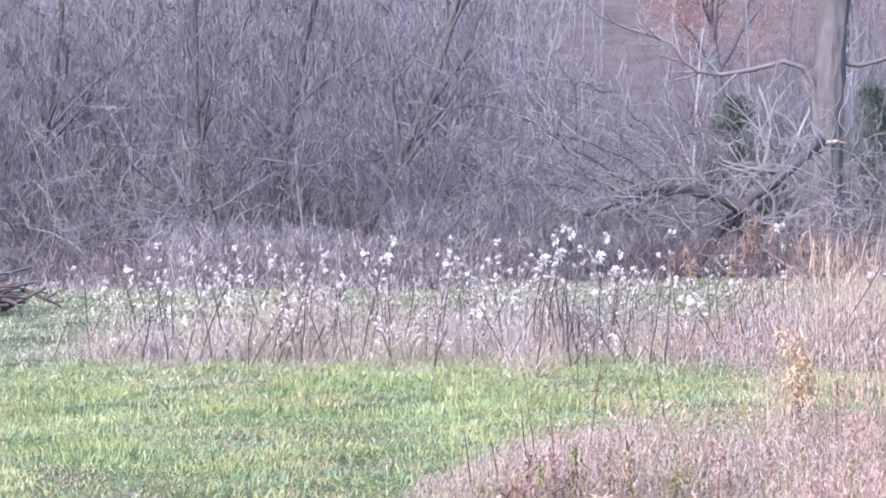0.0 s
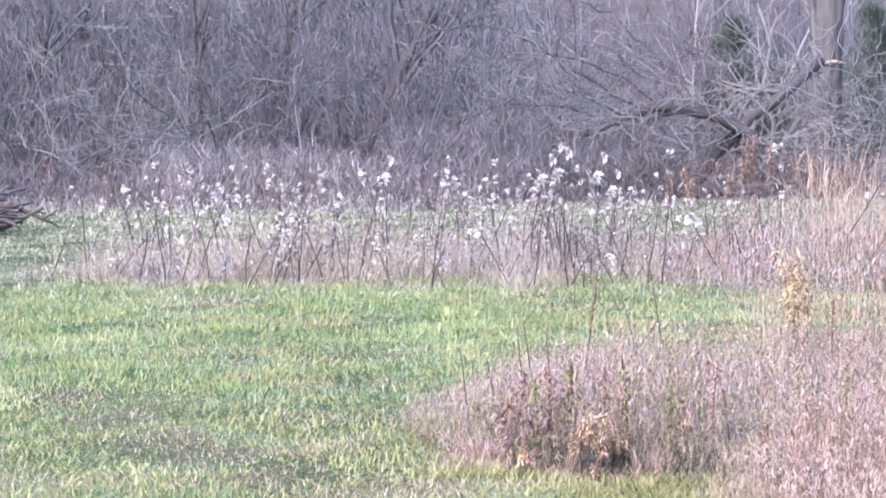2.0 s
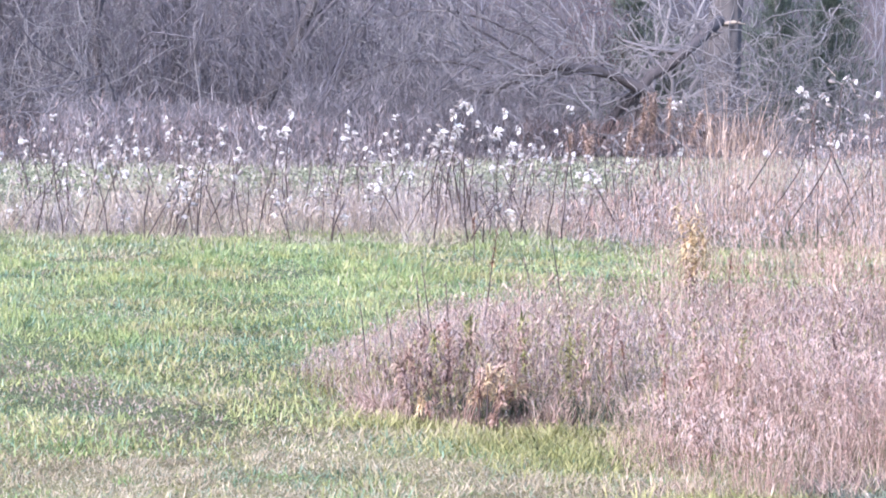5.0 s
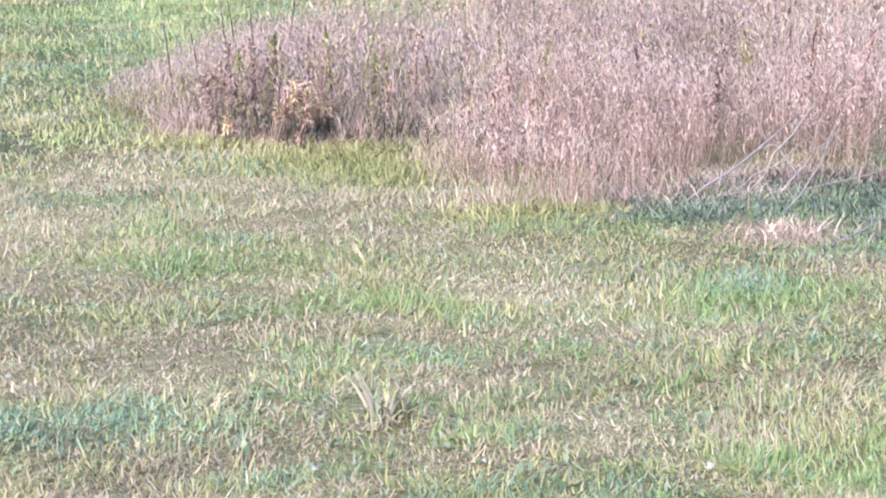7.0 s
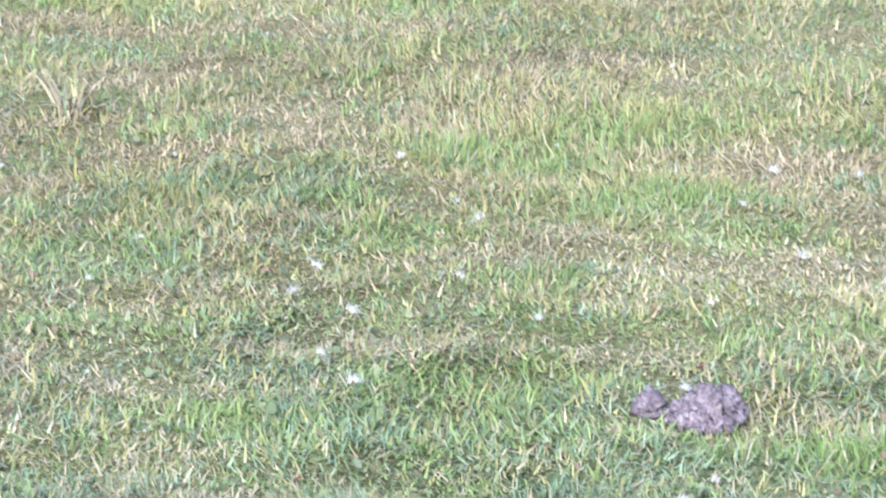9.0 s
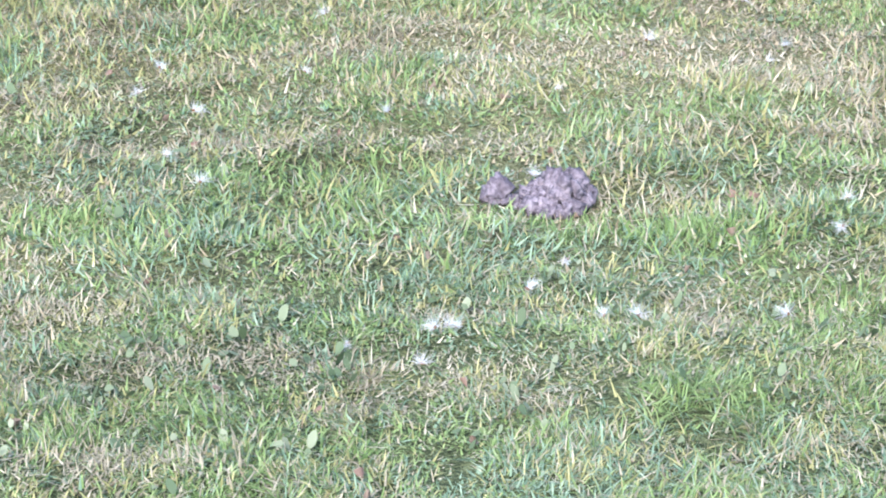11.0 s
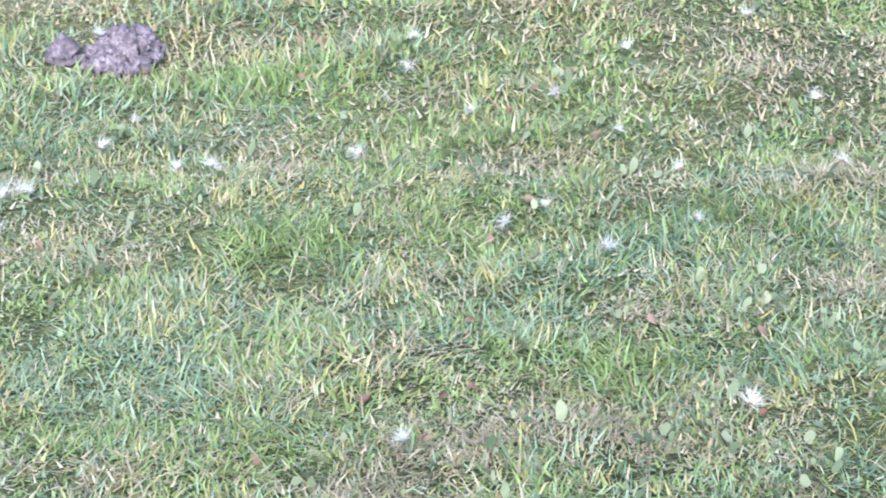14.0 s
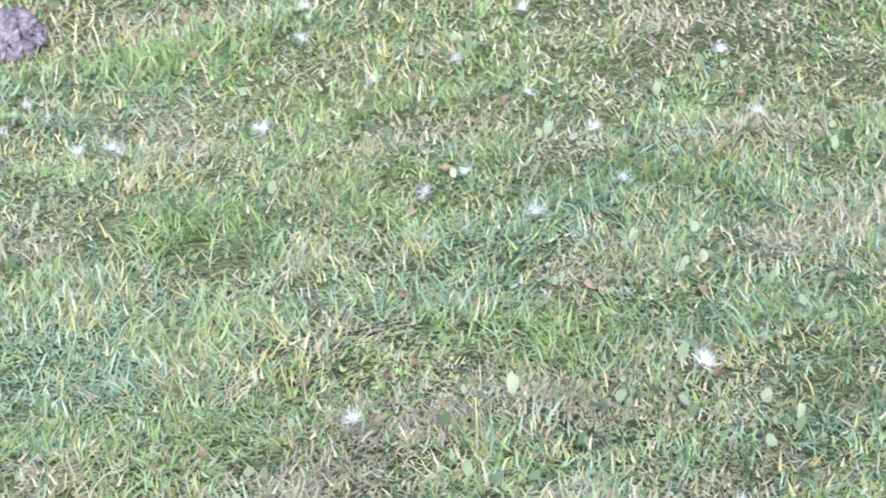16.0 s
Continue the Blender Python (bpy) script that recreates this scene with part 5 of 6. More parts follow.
def molehill(x, y):
    hill = new("molehill")
    hill.location = (x, y, float(lawn_z(x, y)))
    bm = bmesh.new()
    bmesh.ops.create_icosphere(bm, subdivisions=4, radius=1)
    for v in bm.verts:
        p = v.co.copy()
        lump = noise.noise(p * 2.2) * 0.25 + noise.noise(p * 6.0) * 0.16 + noise.noise(p * 13.0) * 0.08
        v.co = Vector((p.x * 0.060 * (1 + lump), p.y * 0.05 * (1 + lump), max(p.z, -0.2) * 0.031 * (1 + lump * 1.6) * (1 + 0.42 * p.x) * (1 - 0.5 * math.exp(-((p.x + 0.45) / 0.3) ** 2))))
    me = bpy.data.meshes.new("mound")
    bm.to_mesh(me)
    bm.free()
    me.materials.append(SOIL)
    mound = new("mound", me)
    mound.parent = hill
    clods = []
    for i in range(12):
        r = (0.0035, 0.005, 0.0075, 0.010, 0.013, 0.022)[i % 6]
        bm = bmesh.new()
        bmesh.ops.create_icosphere(bm, subdivisions=2 if r < 0.02 else 3, radius=1)
        for v in bm.verts:
            v.co *= 1 + 0.7 * noise.noise(v.co * 1.6 + Vector((i * 7, 0, 0))) + 0.45 * noise.noise(v.co * 4 + Vector((0, i * 5, 0))) + 0.2 * noise.noise(v.co * 9)
            v.co *= r
        me = bpy.data.meshes.new("clod")
        bm.to_mesh(me)
        bm.free()
        me.polygons.foreach_set("use_smooth", [True] * len(me.polygons))
        me.materials.append(SOIL)
        clods.append(me)
    for i in range(290):
        a_, q = rng.uniform(0, 6.283), math.sqrt(rng.uniform(0, 1.0))
        px, py = 0.070 * q * math.cos(a_), 0.06 * q * math.sin(a_)
        pz = 0.038 * math.sqrt(max(1 - q * q, 0.01)) * (1 + 0.7 * noise.noise(Vector((px * 45, py * 45, 3)))) * (1 + 6.5 * px) * (1 - 0.5 * math.exp(-((px + 0.028) / 0.018) ** 2))
        c = new("clod", clods[(i % 5) + 6 * (i % 2)])
        c.parent = hill
        c.matrix_basis = pose(px, py, pz, *rng.uniform(0, 360, 3))
    for px, py, q in ((-0.090, 0.03, 5), (-0.082, 0.008, 4), (-0.098, 0.012, 10), (-0.074, 0.045, 10), (-0.066, 0.0, 3), (-0.104, 0.03, 4), (-0.086, 0.02, 11)):
        c = new("clod", clods[q])
        c.parent = hill
        c.matrix_basis = pose(px, py, 0.034 if q == 11 else 0.018, 40, 10, 70 * q)
    tagged(hill, "small molehill of crumbly purplish-grey soil on the lawn", "molehill")


molehill(1.424, 3.43)


# ---- seeds, leaves and low weeds on the lawn ----
def seed_meshes(i):
    fl = Sheaf()
    k = 110
    d = rng.normal(0, 1, (k, 3))
    d += np.array([rng.normal(0, 0.7), rng.normal(0, 0.7), 0.6])
    d /= np.linalg.norm(d, axis=1)[:, None]
    d[:, 2] = np.abs(d[:, 2])
    for w in d:
        ln = rng.uniform(0.007, 0.024)
        side = np.cross(w, rng.normal(0, 1, 3))
        side *= 0.00022 / np.linalg.norm(side)
        mid = w * ln * 0.6 + rng.normal(0, 0.001, 3)
        fl.add([side * 1.6, -side * 1.6, mid + side, mid - side, w * ln + rng.normal(0, 0.002, 3)], [(0, 1, 2), (1, 3, 2), (2, 3, 4)])
    sd = Sheaf()
    sd.add(*tube([(0, -0.004, 0), (0, 0, 0.001), (0, 0.004, 0)], [0.0006, 0.0022, 0.0006], 6))
    return fl.mesh("floss", HAIR), sd.mesh("seed", SEED, True)


SEED_KINDS = [seed_meshes(i) for i in range(6)]
SEEDS_A = [(1.36, 2.9), (1.31, 2.91), (1.08, 2.95), (1.34, 3.14), (1.87, 3.22), (1.81, 3.12), (1.82, 2.94), (1.96, 2.91), (1.96, 2.73), (2.32, 2.7), (1.58, 2.85), (1.96, 2.56), (2.19, 2.47), (1.73, 2.55),
           (1.72, 2.39), (1.24, 2.07), (2.16, 3.02), (1.65, 2.54), (1.88, 2.4), (2.42, 3.03), (1.65, 1.95), (0.85, 2.42), (0.72, 2.37), (1.49, 1.7)]
SEEDS_B = [(0.93, 4.28), (0.94, 4.02), (1.18, 4.12), (1.27, 3.87), (0.84, 3.79), (1.32, 4.47), (0.86, 3.61), (0.93, 2.96), (1.06, 2.95), (1.09, 2.94), (1.01, 2.86), (1.88, 4.1), (1.61, 3.89), (2.2, 4.33),
           (2.14, 4.01), (2.27, 4.68), (2.08, 4.74), (2.06, 3.93), (0.86, 4.14), (1.9, 4.48), (1.41, 3.49), (1.24, 3.05)]


def lay_seed(i, x, y, k=1.0):
    ob = new("milkweed_seed")
    ob.location = (x, y, float(lawn_z(x, y)) + 0.024)
    ob.rotation_euler = (rng.normal(0, 0.35), rng.normal(0, 0.35), rng.uniform(0, 6.28))
    ob.scale = (k, k, k)
    for name, me in zip(("floss", "seed"), SEED_KINDS[i % 6]):
        p = new(name, me)
        p.parent = ob
    tagged(ob, "milkweed seed with white silky floss caught in the grass", "seed", "milkweed seeds on the lawn")


for i, (x, y) in enumerate(SEEDS_A + SEEDS_B):
    lay_seed(i, x, y, (1.45, 1.1, 1.3, 1.0, 1.35)[i % 5])
for i in range(26):
    x, y = strewn(3.6, 7.2, 1.2)
    j = i % len(x)
    lay_seed(i, x[j], y[j], rng.uniform(0.5, 0.9))


def leaf_mesh(name, mat, long, wide, curl):
    bm = bmesh.new()
    rows = 6
    grid = []
    for i in range(rows + 1):
        t = i / rows
        w = wide * math.sin(math.pi * min(max(t, 0.03), 0.98)) ** 0.8 * (1 + 0.15 * math.sin(t * 19))
        z = curl * (t - 0.5) ** 2 * long
        grid.append([bm.verts.new((s * w / 2, (t - 0.5) * long, z + abs(s) * w * curl * 0.5)) for s in (-1, 0, 1)])
    for p, q in zip(grid, grid[1:]):
        for j in (0, 1):
            bm.faces.new((p[j], p[j + 1], q[j + 1], q[j]))
    me = bpy.data.meshes.new(name)
    bm.to_mesh(me)
    bm.free()
    me.materials.append(mat)
    return me


LEAVES = [leaf_mesh("fallen_leaf", mat, l, w, c) for mat in (BROWNLEAF, CREAMLEAF) for l, w, c in ((0.017, 0.010, 2.6), (0.013, 0.009, 3.4), (0.020, 0.009, 2.0))]
LEAF_SPOTS = [(1.78, 2.1), (1.26, 2.2), (1.08, 2.13), (1.39, 2.16), (1.66, 1.93), (1.75, 3.33), (2.03, 2.98), (1.87, 2.91), (0.7, 3.29), (0.83, 2.79), (1.48, 3.6), (1.16, 3.83), (1.72, 3.36), (1.79, 3.31)]
lx, ly = strewn(1.7, 4.6, 9.0)
for i, (x, y) in enumerate(LEAF_SPOTS + list(zip(lx, ly))):
    pale = i >= len(LEAF_SPOTS) and i % 4
    ob = new("fallen_leaf", LEAVES[i % 3 + (3 if pale else 0)])
    ob.matrix_basis = pose(x, y, float(lawn_z(x, y)) + rng.uniform(0.008, 0.016), rng.normal(0, 60), rng.normal(0, 60), rng.uniform(0, 360))
    tagged(ob, "small pale curled leaf scrap in the grass" if pale else "small reddish-brown fallen leaf on the grass", "leaf", "fallen leaves on the lawn")


def broad_leaves():
    """Round, scalloped leaves of low weeds that lie in the turf."""
    s = Sheaf()
    for d0, d1, per, big in ((2.0, 2.7, 330, 1.0), (2.7, 3.6, 210, 1.0), (3.6, 6, 70, 1.1)):
        x, y = strewn(d0, d1, per)
        keep = rng.uniform(-1, 1, len(x)) < 1.2 * patchy(0.6 * x, y, 5.0, 8) + 0.15 * (y < 3) - 0.1
        for qx, qy in zip(x[keep], y[keep]):
            for _ in range(rng.integers(1, 6)):
                px, py = qx + rng.normal(0, 0.016), qy + rng.normal(0, 0.016)
                r = rng.uniform(0.003, 0.008) * big
                c = np.array([px, py, float(lawn_z(px, py)) + rng.uniform(0.012, 0.028)])
                tx, ty = rng.normal(0, 0.75, 2)
                a_ = np.arange(11) * 2 * np.pi / 11 + rng.uniform(0, 6)
                rr = r * (1 + 0.07 * rng.normal(0, 1, 11)) * (1 - 0.3 * np.abs(np.cos(a_ * 0.5)) * rng.uniform(0, 1))
                fold = rng.uniform(-0.2, 0.6)
                ring = np.stack([c[0] + rr * np.cos(a_), c[1] + rr * np.sin(a_), c[2] + rr * (tx * np.cos(a_) + ty * np.sin(a_)) + fold * rr * np.abs(np.sin(a_))], 1)
                s.add(np.vstack([c[None], ring]), [(0, j + 1, (j + 1) % 11 + 1) for j in range(11)])
    ob = new("low_weeds", s.mesh("low_weeds", HERB))
    tagged(ob, "round grey-green leaves of low weeds in the turf", "weeds", kind="stuff")


broad_leaves()

tuft = new("grass_tuft")
for name, mat, k, ln in (("blade", EDGE, 26, 0.10), ("dead_blade", STRAW, 60, 0.125)):
    s = Sheaf()
    s.add(*ribbons(rng.normal(0, 0.022, k), rng.normal(0, 0.022, k), np.zeros(k), rng.uniform(0, 6.283, k), ln * rng.uniform(0.5, 1.2, k), np.full(k, 0.010), np.abs(rng.normal(0.6, 0.35, k)), rng.uniform(0.4, 1.5, k), 3))
    part(name, s, mat, tuft, smooth=False, kind="stuff")
tuft.location = (0.60, 5.6, float(lawn_z(0.60, 5.6)))
tagged(tuft, "pale straw-coloured grass tuft on the lawn", "grass tuft")

rng = np.random.default_rng(31)

# ---- woods ----
def thicket_shrub(seed_stems, height, spread, mats=(TWIG, TWIG), name="bare_shrub", label="leafless grey shrub with many fine crossing twigs", twigs=(7, 5), thin=0.0065):
    shrub = new(name)
    for _ in range(seed_stems):
        stem, twig = Sheaf(), Sheaf()
        a_ = rng.uniform(0, 6.283)
        base = np.array([math.cos(a_), math.sin(a_), 0]) * rng.uniform(0.05, 0.9)
        out = rng.uniform(0.05, spread)
        path = wander(base, (math.cos(a_) * out, math.sin(a_) * out, 1), height * rng.uniform(0.6, 1.1), 9, 0.28)
        r = rng.uniform(0.008, 0.016)
        branches([stem, twig, twig], path, r, 0.009, 2, twigs, 0.34, 0.85, 0.3, 0.02, (5, 3, 3), thin, 0.06)
        ob = part("stem", stem, mats[0], shrub)
        part("twig", twig, mats[1], ob, kind="stuff")
    return tagged(shrub, label, "shrub", "thicket along the lawn")


def build_thicket():
    kinds = [thicket_shrub(9, 6.5, 0.55), thicket_shrub(10, 5.5, 0.8), thicket_shrub(8, 7.5, 0.4), thicket_shrub(9, 6.0, 0.7, (TWIG, TWIG_PALE)), thicket_shrub(11, 4.2, 0.9, (TWIG_PALE, TWIG_PALE))]
    spots = []
    for row, (y0, n) in enumerate(((45.5, 9), (48.5, 10), (52.0, 10))):
        for i in range(n):
            x = -13 + (15.0 if row < 3 else 15.5) * (i + rng.uniform(-0.35, 0.35)) / (n - 1)
            y = y0 + rng.uniform(-1, 1) + max(0, x + 1.0) * 0.5
            spots.append((x, y))
    for i, (x, y) in enumerate(spots):
        c = copy_thing(kinds[i % len(kinds)], pose(x, y, float(lawn_z(x, y)), 0, 0, rng.uniform(0, 360)))
        s_ = rng.uniform(0.85, 1.2)
        c.scale = (s_, s_, s_ * rng.uniform(0.9, 1.15))
    for i, (x, y, s_) in enumerate(((2.2, 49, 0.55), (3.6, 49.5, 0.6), (4.8, 50, 0.5), (6.2, 50.5, 0.6), (7.4, 50.5, 0.55), (9.3, 51, 0.6), (10.6, 50.5, 0.6), (8.2, 50, 0.4), (1.0, 50.5, 0.75), (5.4, 53, 0.7), (3.0, 54, 0.85), (0.4, 54, 0.9), (11.5, 52, 0.7))):
        copy_thing(kinds[3 + i % 2], pose(x, y, float(lawn_z(x, y)), 0, 0, rng.uniform(0, 360))).scale = (s_, s_, s_ * 0.9)
    for i, k in enumerate(kinds):
        k.location = (-15 - 2.2 * i, 49 + i, 0)


build_thicket()


def fine_twigs(name, label, mat, x0, x1, y0, y1, top, count, length, width, lean=0.85, bend=1.2):
    """Thin crossing twigs that fill the thicket."""
    x, y = rng.uniform(x0, x1, count), rng.uniform(y0, y1, count)
    y = y + np.maximum(0, x + 1) * 0.6
    z = top * rng.uniform(0.02, 1, count) * (0.8 + 0.2 * wobble(x, y, 0.9, 2.0))
    s = Sheaf()
    s.add(*ribbons(x, y, lawn_z(x, y) + z, rng.uniform(0, 6.283, count), length * rng.uniform(0.4, 1.4, count), width * rng.uniform(0.7, 1.3, count), np.abs(rng.normal(lean, 0.5, count)), rng.uniform(-bend, bend, count), 2, 9.0, 1.5))
    ob = new(name, s.mesh(name, mat))
    tagged(ob, label, "twigs", kind="stuff")


fine_twigs("thicket_twigs", "dense fine grey-mauve twigs deep in the thicket", BRAMBLE, -15, 2.5, 48.5, 56, 8.5, 36000, 0.6, 0.013, 1.2, 2.2)
fine_twigs("thicket_depth", "dark close-set twigs at the back of the thicket", BRAMBLE, -18, 1.0, 55.5, 60, 8.5, 20000, 0.8, 0.028, 1.0, 2.0)
fine_twigs("pale_thicket_twigs", "pale fine twig ends at the front of the thicket", TWIG_PALE, -14, 2.0, 45, 49.5, 7.2, 10500, 0.55, 0.0085, 1.1, 2.8)
fine_twigs("arching_twigs", "pale arching twigs of the fallen tops", TWIG_PALE, 0.5, 11.0, 43.5, 47.5, 3.0, 4500, 0.7, 0.0095, 1.3, 2.4)
fine_twigs("bramble_heap", "pale grey brambles heaped over the fallen tops", LILAC, -1.0, 4.5, 43.5, 46.5, 1.9, 9000, 0.4, 0.010, 1.3, 2.0)
fine_twigs("bramble_mass", "grey-mauve brambles before the fallen tops", LILAC, -5.5, 4.5, 42.5, 46, 1.15, 20000, 0.28, 0.0085, 1.3, 1.8)
fine_twigs("russet_hollow", "brown dead leaves and weeds under the fallen limbs", RUSSET, 3.5, 9.0, 43.0, 44.5, 0.9, 5000, 0.25, 0.010, 1.2, 1.8)
fine_twigs("slope_twigs", "grey undergrowth at the foot of the slope, with haze put into its colour", BRAMBLE, 1, 17, 58, 84, 5.5, 15000, 0.8, 0.017, 0.9, 1.4)


def low_brush(x0, x1, y0, y1, count, height, name, label, mat, thick):
    """The weedy strip in front of the thicket: upright crooked stems with short side twigs."""
    s = Sheaf()
    x, y = rng.uniform(x0, x1, count), rng.uniform(y0, y1, count)
    y = y + np.maximum(0, x + 1) * 1.3
    h = height * rng.uniform(0.45, 1.15, count) * (1 + 0.25 * wobble(x, y, 1.1, 3.0))
    z = lawn_z(x, y)
    yaw = rng.uniform(0, 6.283, count)
    s.add(*ribbons(x, y, z, yaw, h, np.full(count, thick), np.abs(rng.normal(0.7, 0.5, count)), rng.uniform(-1.2, 2.0, count), 3, 9.0, 1.2))
    for _ in range(4):
        f = rng.uniform(0.25, 0.95, count)
        s.add(*ribbons(x + 0.1 * h * f * np.cos(yaw), y + 0.1 * h * f * np.sin(yaw), z + h * f * 0.96, rng.uniform(0, 6.283, count), h * rng.uniform(0.12, 0.3, count), np.full(count, thick * 1.1),
                       rng.uniform(0.3, 1.1, count), rng.uniform(-0.5, 1.2, count), 2))
    ob = new(name, s.mesh(name, mat))
    tagged(ob, label, "brush", kind="stuff")


low_brush(-14, 7, 42.5, 46, 1000, 0.9, "brush_strip", "grey dead brambles before the thicket", LILAC, 0.009)
low_brush(-14, 8, 40.5, 46, 3600, 0.85, "weed_strip", "grey-mauve dead weeds before the thicket", BRAMBLE, 0.0085)
low_brush(-14, 8, 41.0, 46, 1800, 1.0, "russet_weed_strip", "pale reddish dead goldenrod before the thicket", RUSSET, 0.008)
low_brush(-5, 5, 40.8, 43.5, 1300, 0.95, "dusty_weed_strip", "dusty pinkish-grey dead weeds before the thicket", MAUVE, 0.009)
low_brush(-16, 9, 38.5, 42, 2000, 0.35, "rough_grass_strip", "tangled dull grass at the edge of the lawn", MAUVE, 0.010)


# ---- big tree ----
rng = np.random.default_rng(91)


def big_tree():
    tree = new("old_tree")
    tr, limb, twig = Sheaf(), Sheaf(), Sheaf()
    path = np.array([(8.62, 53, -0.2), (8.58, 53, 1.0), (8.58, 53, 2.3), (8.66, 53, 4.0), (8.8, 53, 6.1), (8.95, 53, 8.5), (9.0, 53.2, 11.0)])
    fine = np.stack([np.interp(np.linspace(0, 1, 60), np.linspace(0, 1, 7), path[:, i]) for i in range(3)], 1)
    v, f = tube(fine, np.interp(np.linspace(0, 1, 60), np.linspace(0, 1, 7), [0.62, 0.45, 0.38, 0.36, 0.35, 0.30, 0.24]), 44)
    core = np.repeat(fine, 44, 0)
    ridge = np.array([0.10 * noise.noise(Vector((q[0] * 4, q[1] * 4, q[2] * 0.9))) + 0.16 * noise.noise(Vector((q[0] * 13, q[1] * 13, q[2] * 1.6))) for q in v])
    tr.add(core + (v - core) * (1 + 1.3 * ridge)[:, None], f)
    part("trunk", tr, BARK, tree)
    arm = np.array([(8.40, 52.9, 2.6), (8.36, 52.8, 3.5), (8.28, 52.7, 4.2), (8.05, 52.6, 4.55), (7.6, 52.5, 4.68), (6.8, 52.4, 4.47), (6.2, 52.4, 4.38), (5.68, 52.4, 4.45), (5.35, 52.4, 4.7), (5.1, 52.3, 5.05), (4.66, 52.3, 5.23), (4.1, 52.3, 5.4), (3.5, 52.2, 5.65), (2.9, 52.1, 6.2)])
    branches([limb, twig, twig], arm, 0.072, 0.025, 2, (16, 5), 0.16, 0.8, 0.18, 0.06, (8, 4, 3), 0.012, 0.35)
    for start, way, ln, r in (((8.9, 53, 4.7), (1, 0.1, 0.22), 3.5, 0.06), ((8.85, 53, 6.5), (-0.8, 0.2, 1), 4.0, 0.14), ((8.95, 53, 7.6), (0.9, -0.3, 1), 4.5, 0.15), ((9.0, 53.2, 10.8), (0.1, 0.1, 1), 4.5, 0.2), ((8.9, 53, 9), (-1, 0.3, 0.6), 4.0, 0.12)):
        branches([limb, twig, twig], wander(start, way, ln, 7, 0.15, 0.03), r, 0.03, 2, (9, 4), 0.3, 0.7, 0.16, 0.05, (8, 4, 3), 0.012, 0.25)
    part("limb", limb, BARK, tree)
    part("twig", twig, TWIG_PALE, tree, kind="stuff")
    st = Sheaf()
    st.add(*tube([(8.5, 52.6, 2.86), (8.75, 52.5, 2.9), (9.02, 52.5, 2.86)], [0.045, 0.04, 0.012], 7))
    part("broken_stub", st, FRESHWOOD, tree, "pale split end of a torn branch")
    tagged(tree, "old grey-barked leafless tree with a long crooked limb", "tree")


big_tree()


def fallen_limb(lines, label, n_twig, mats):
    thing = new("fallen_limb")
    wood, twig = Sheaf(), Sheaf()
    for pts, r0, r1 in lines:
        pts = np.array(pts, float)
        t_ = np.linspace(0, 1, len(pts))
        pts = np.stack([np.interp(np.linspace(0, 1, 3 * len(pts)), t_, pts[:, i]) for i in range(3)], 1)
        pts[1:-1] += rng.normal(0, 0.035, (len(pts) - 2, 3))
        branches([wood, twig, twig], pts, r0, r1, 2, n_twig, 0.42, 0.75, 0.22, 0.06, (8, 4, 3), 0.012, 0.1)
    part("wood", wood, mats[0], thing)
    part("twig", twig, mats[1], thing, kind="stuff")
    tagged(thing, label, "fallen branch")


fallen_limb([([(7.95, 49.5, 2.85), (7.57, 48.6, 2.6), (6.88, 48, 2.0), (6.19, 48, 1.5), (5.61, 48, 0.9), (5.2, 48, 0.3), (5.0, 48, -0.05)], 0.13, 0.10)], "thick dark limb torn from the old tree, leaning to the ground", (9, 5), (DEADWOOD, TWIG_PALE))
fallen_limb([([(6.3, 47.6, 1.3), (5.38, 47.5, 1.69), (4.57, 47.4, 1.87), (3.88, 47.3, 1.75), (2.96, 47.2, 1.30), (2.03, 47, 0.75), (1.2, 47, 0.1)], 0.115, 0.06),
             ([(4.6, 47.4, 1.8), (3.5, 47, 2.5), (2.4, 46.8, 2.9), (1.3, 46.8, 2.9), (0.3, 46.8, 2.5), (-0.4, 46.8, 1.9)], 0.03, 0.012),
             ([(4.2, 47.4, 1.7), (3.0, 47.3, 2.4), (1.9, 47.2, 3.1), (0.9, 47.2, 3.5), (-0.3, 47.2, 3.4)], 0.028, 0.012),
             ([(3.6, 47.3, 1.5), (2.4, 47, 1.9), (1.2, 46.9, 1.9), (0.2, 46.9, 1.5), (-0.6, 46.9, 0.8)], 0.028, 0.012),
             ([(5.0, 47.6, 1.8), (4.4, 47.4, 2.8), (3.6, 47.3, 3.6), (2.7, 47.2, 4.0)], 0.03, 0.012)], "fallen arching branch with a spray of pale bent twigs", (9, 4), (DEADWOOD, TWIG_PALE))
fallen_limb([([(6.9, 49, 0.2), (6.9, 49, 1.4), (6.75, 49, 2.4), (6.85, 49, 3.2), (6.6, 49, 3.9)], 0.05, 0.03), ([(7.2, 49.5, 1.0), (7.6, 49.4, 1.8), (7.2, 49.3, 2.6), (6.7, 49.3, 2.8)], 0.05, 0.02),
             ([(5.9, 49.5, 1.0), (6.4, 49.4, 2.0), (7.1, 49.3, 2.7), (7.7, 49.3, 3.0)], 0.04, 0.02)], "pale tangled dead branches propped against the tree", (8, 4), (TWIG_PALE, TWIG_PALE))


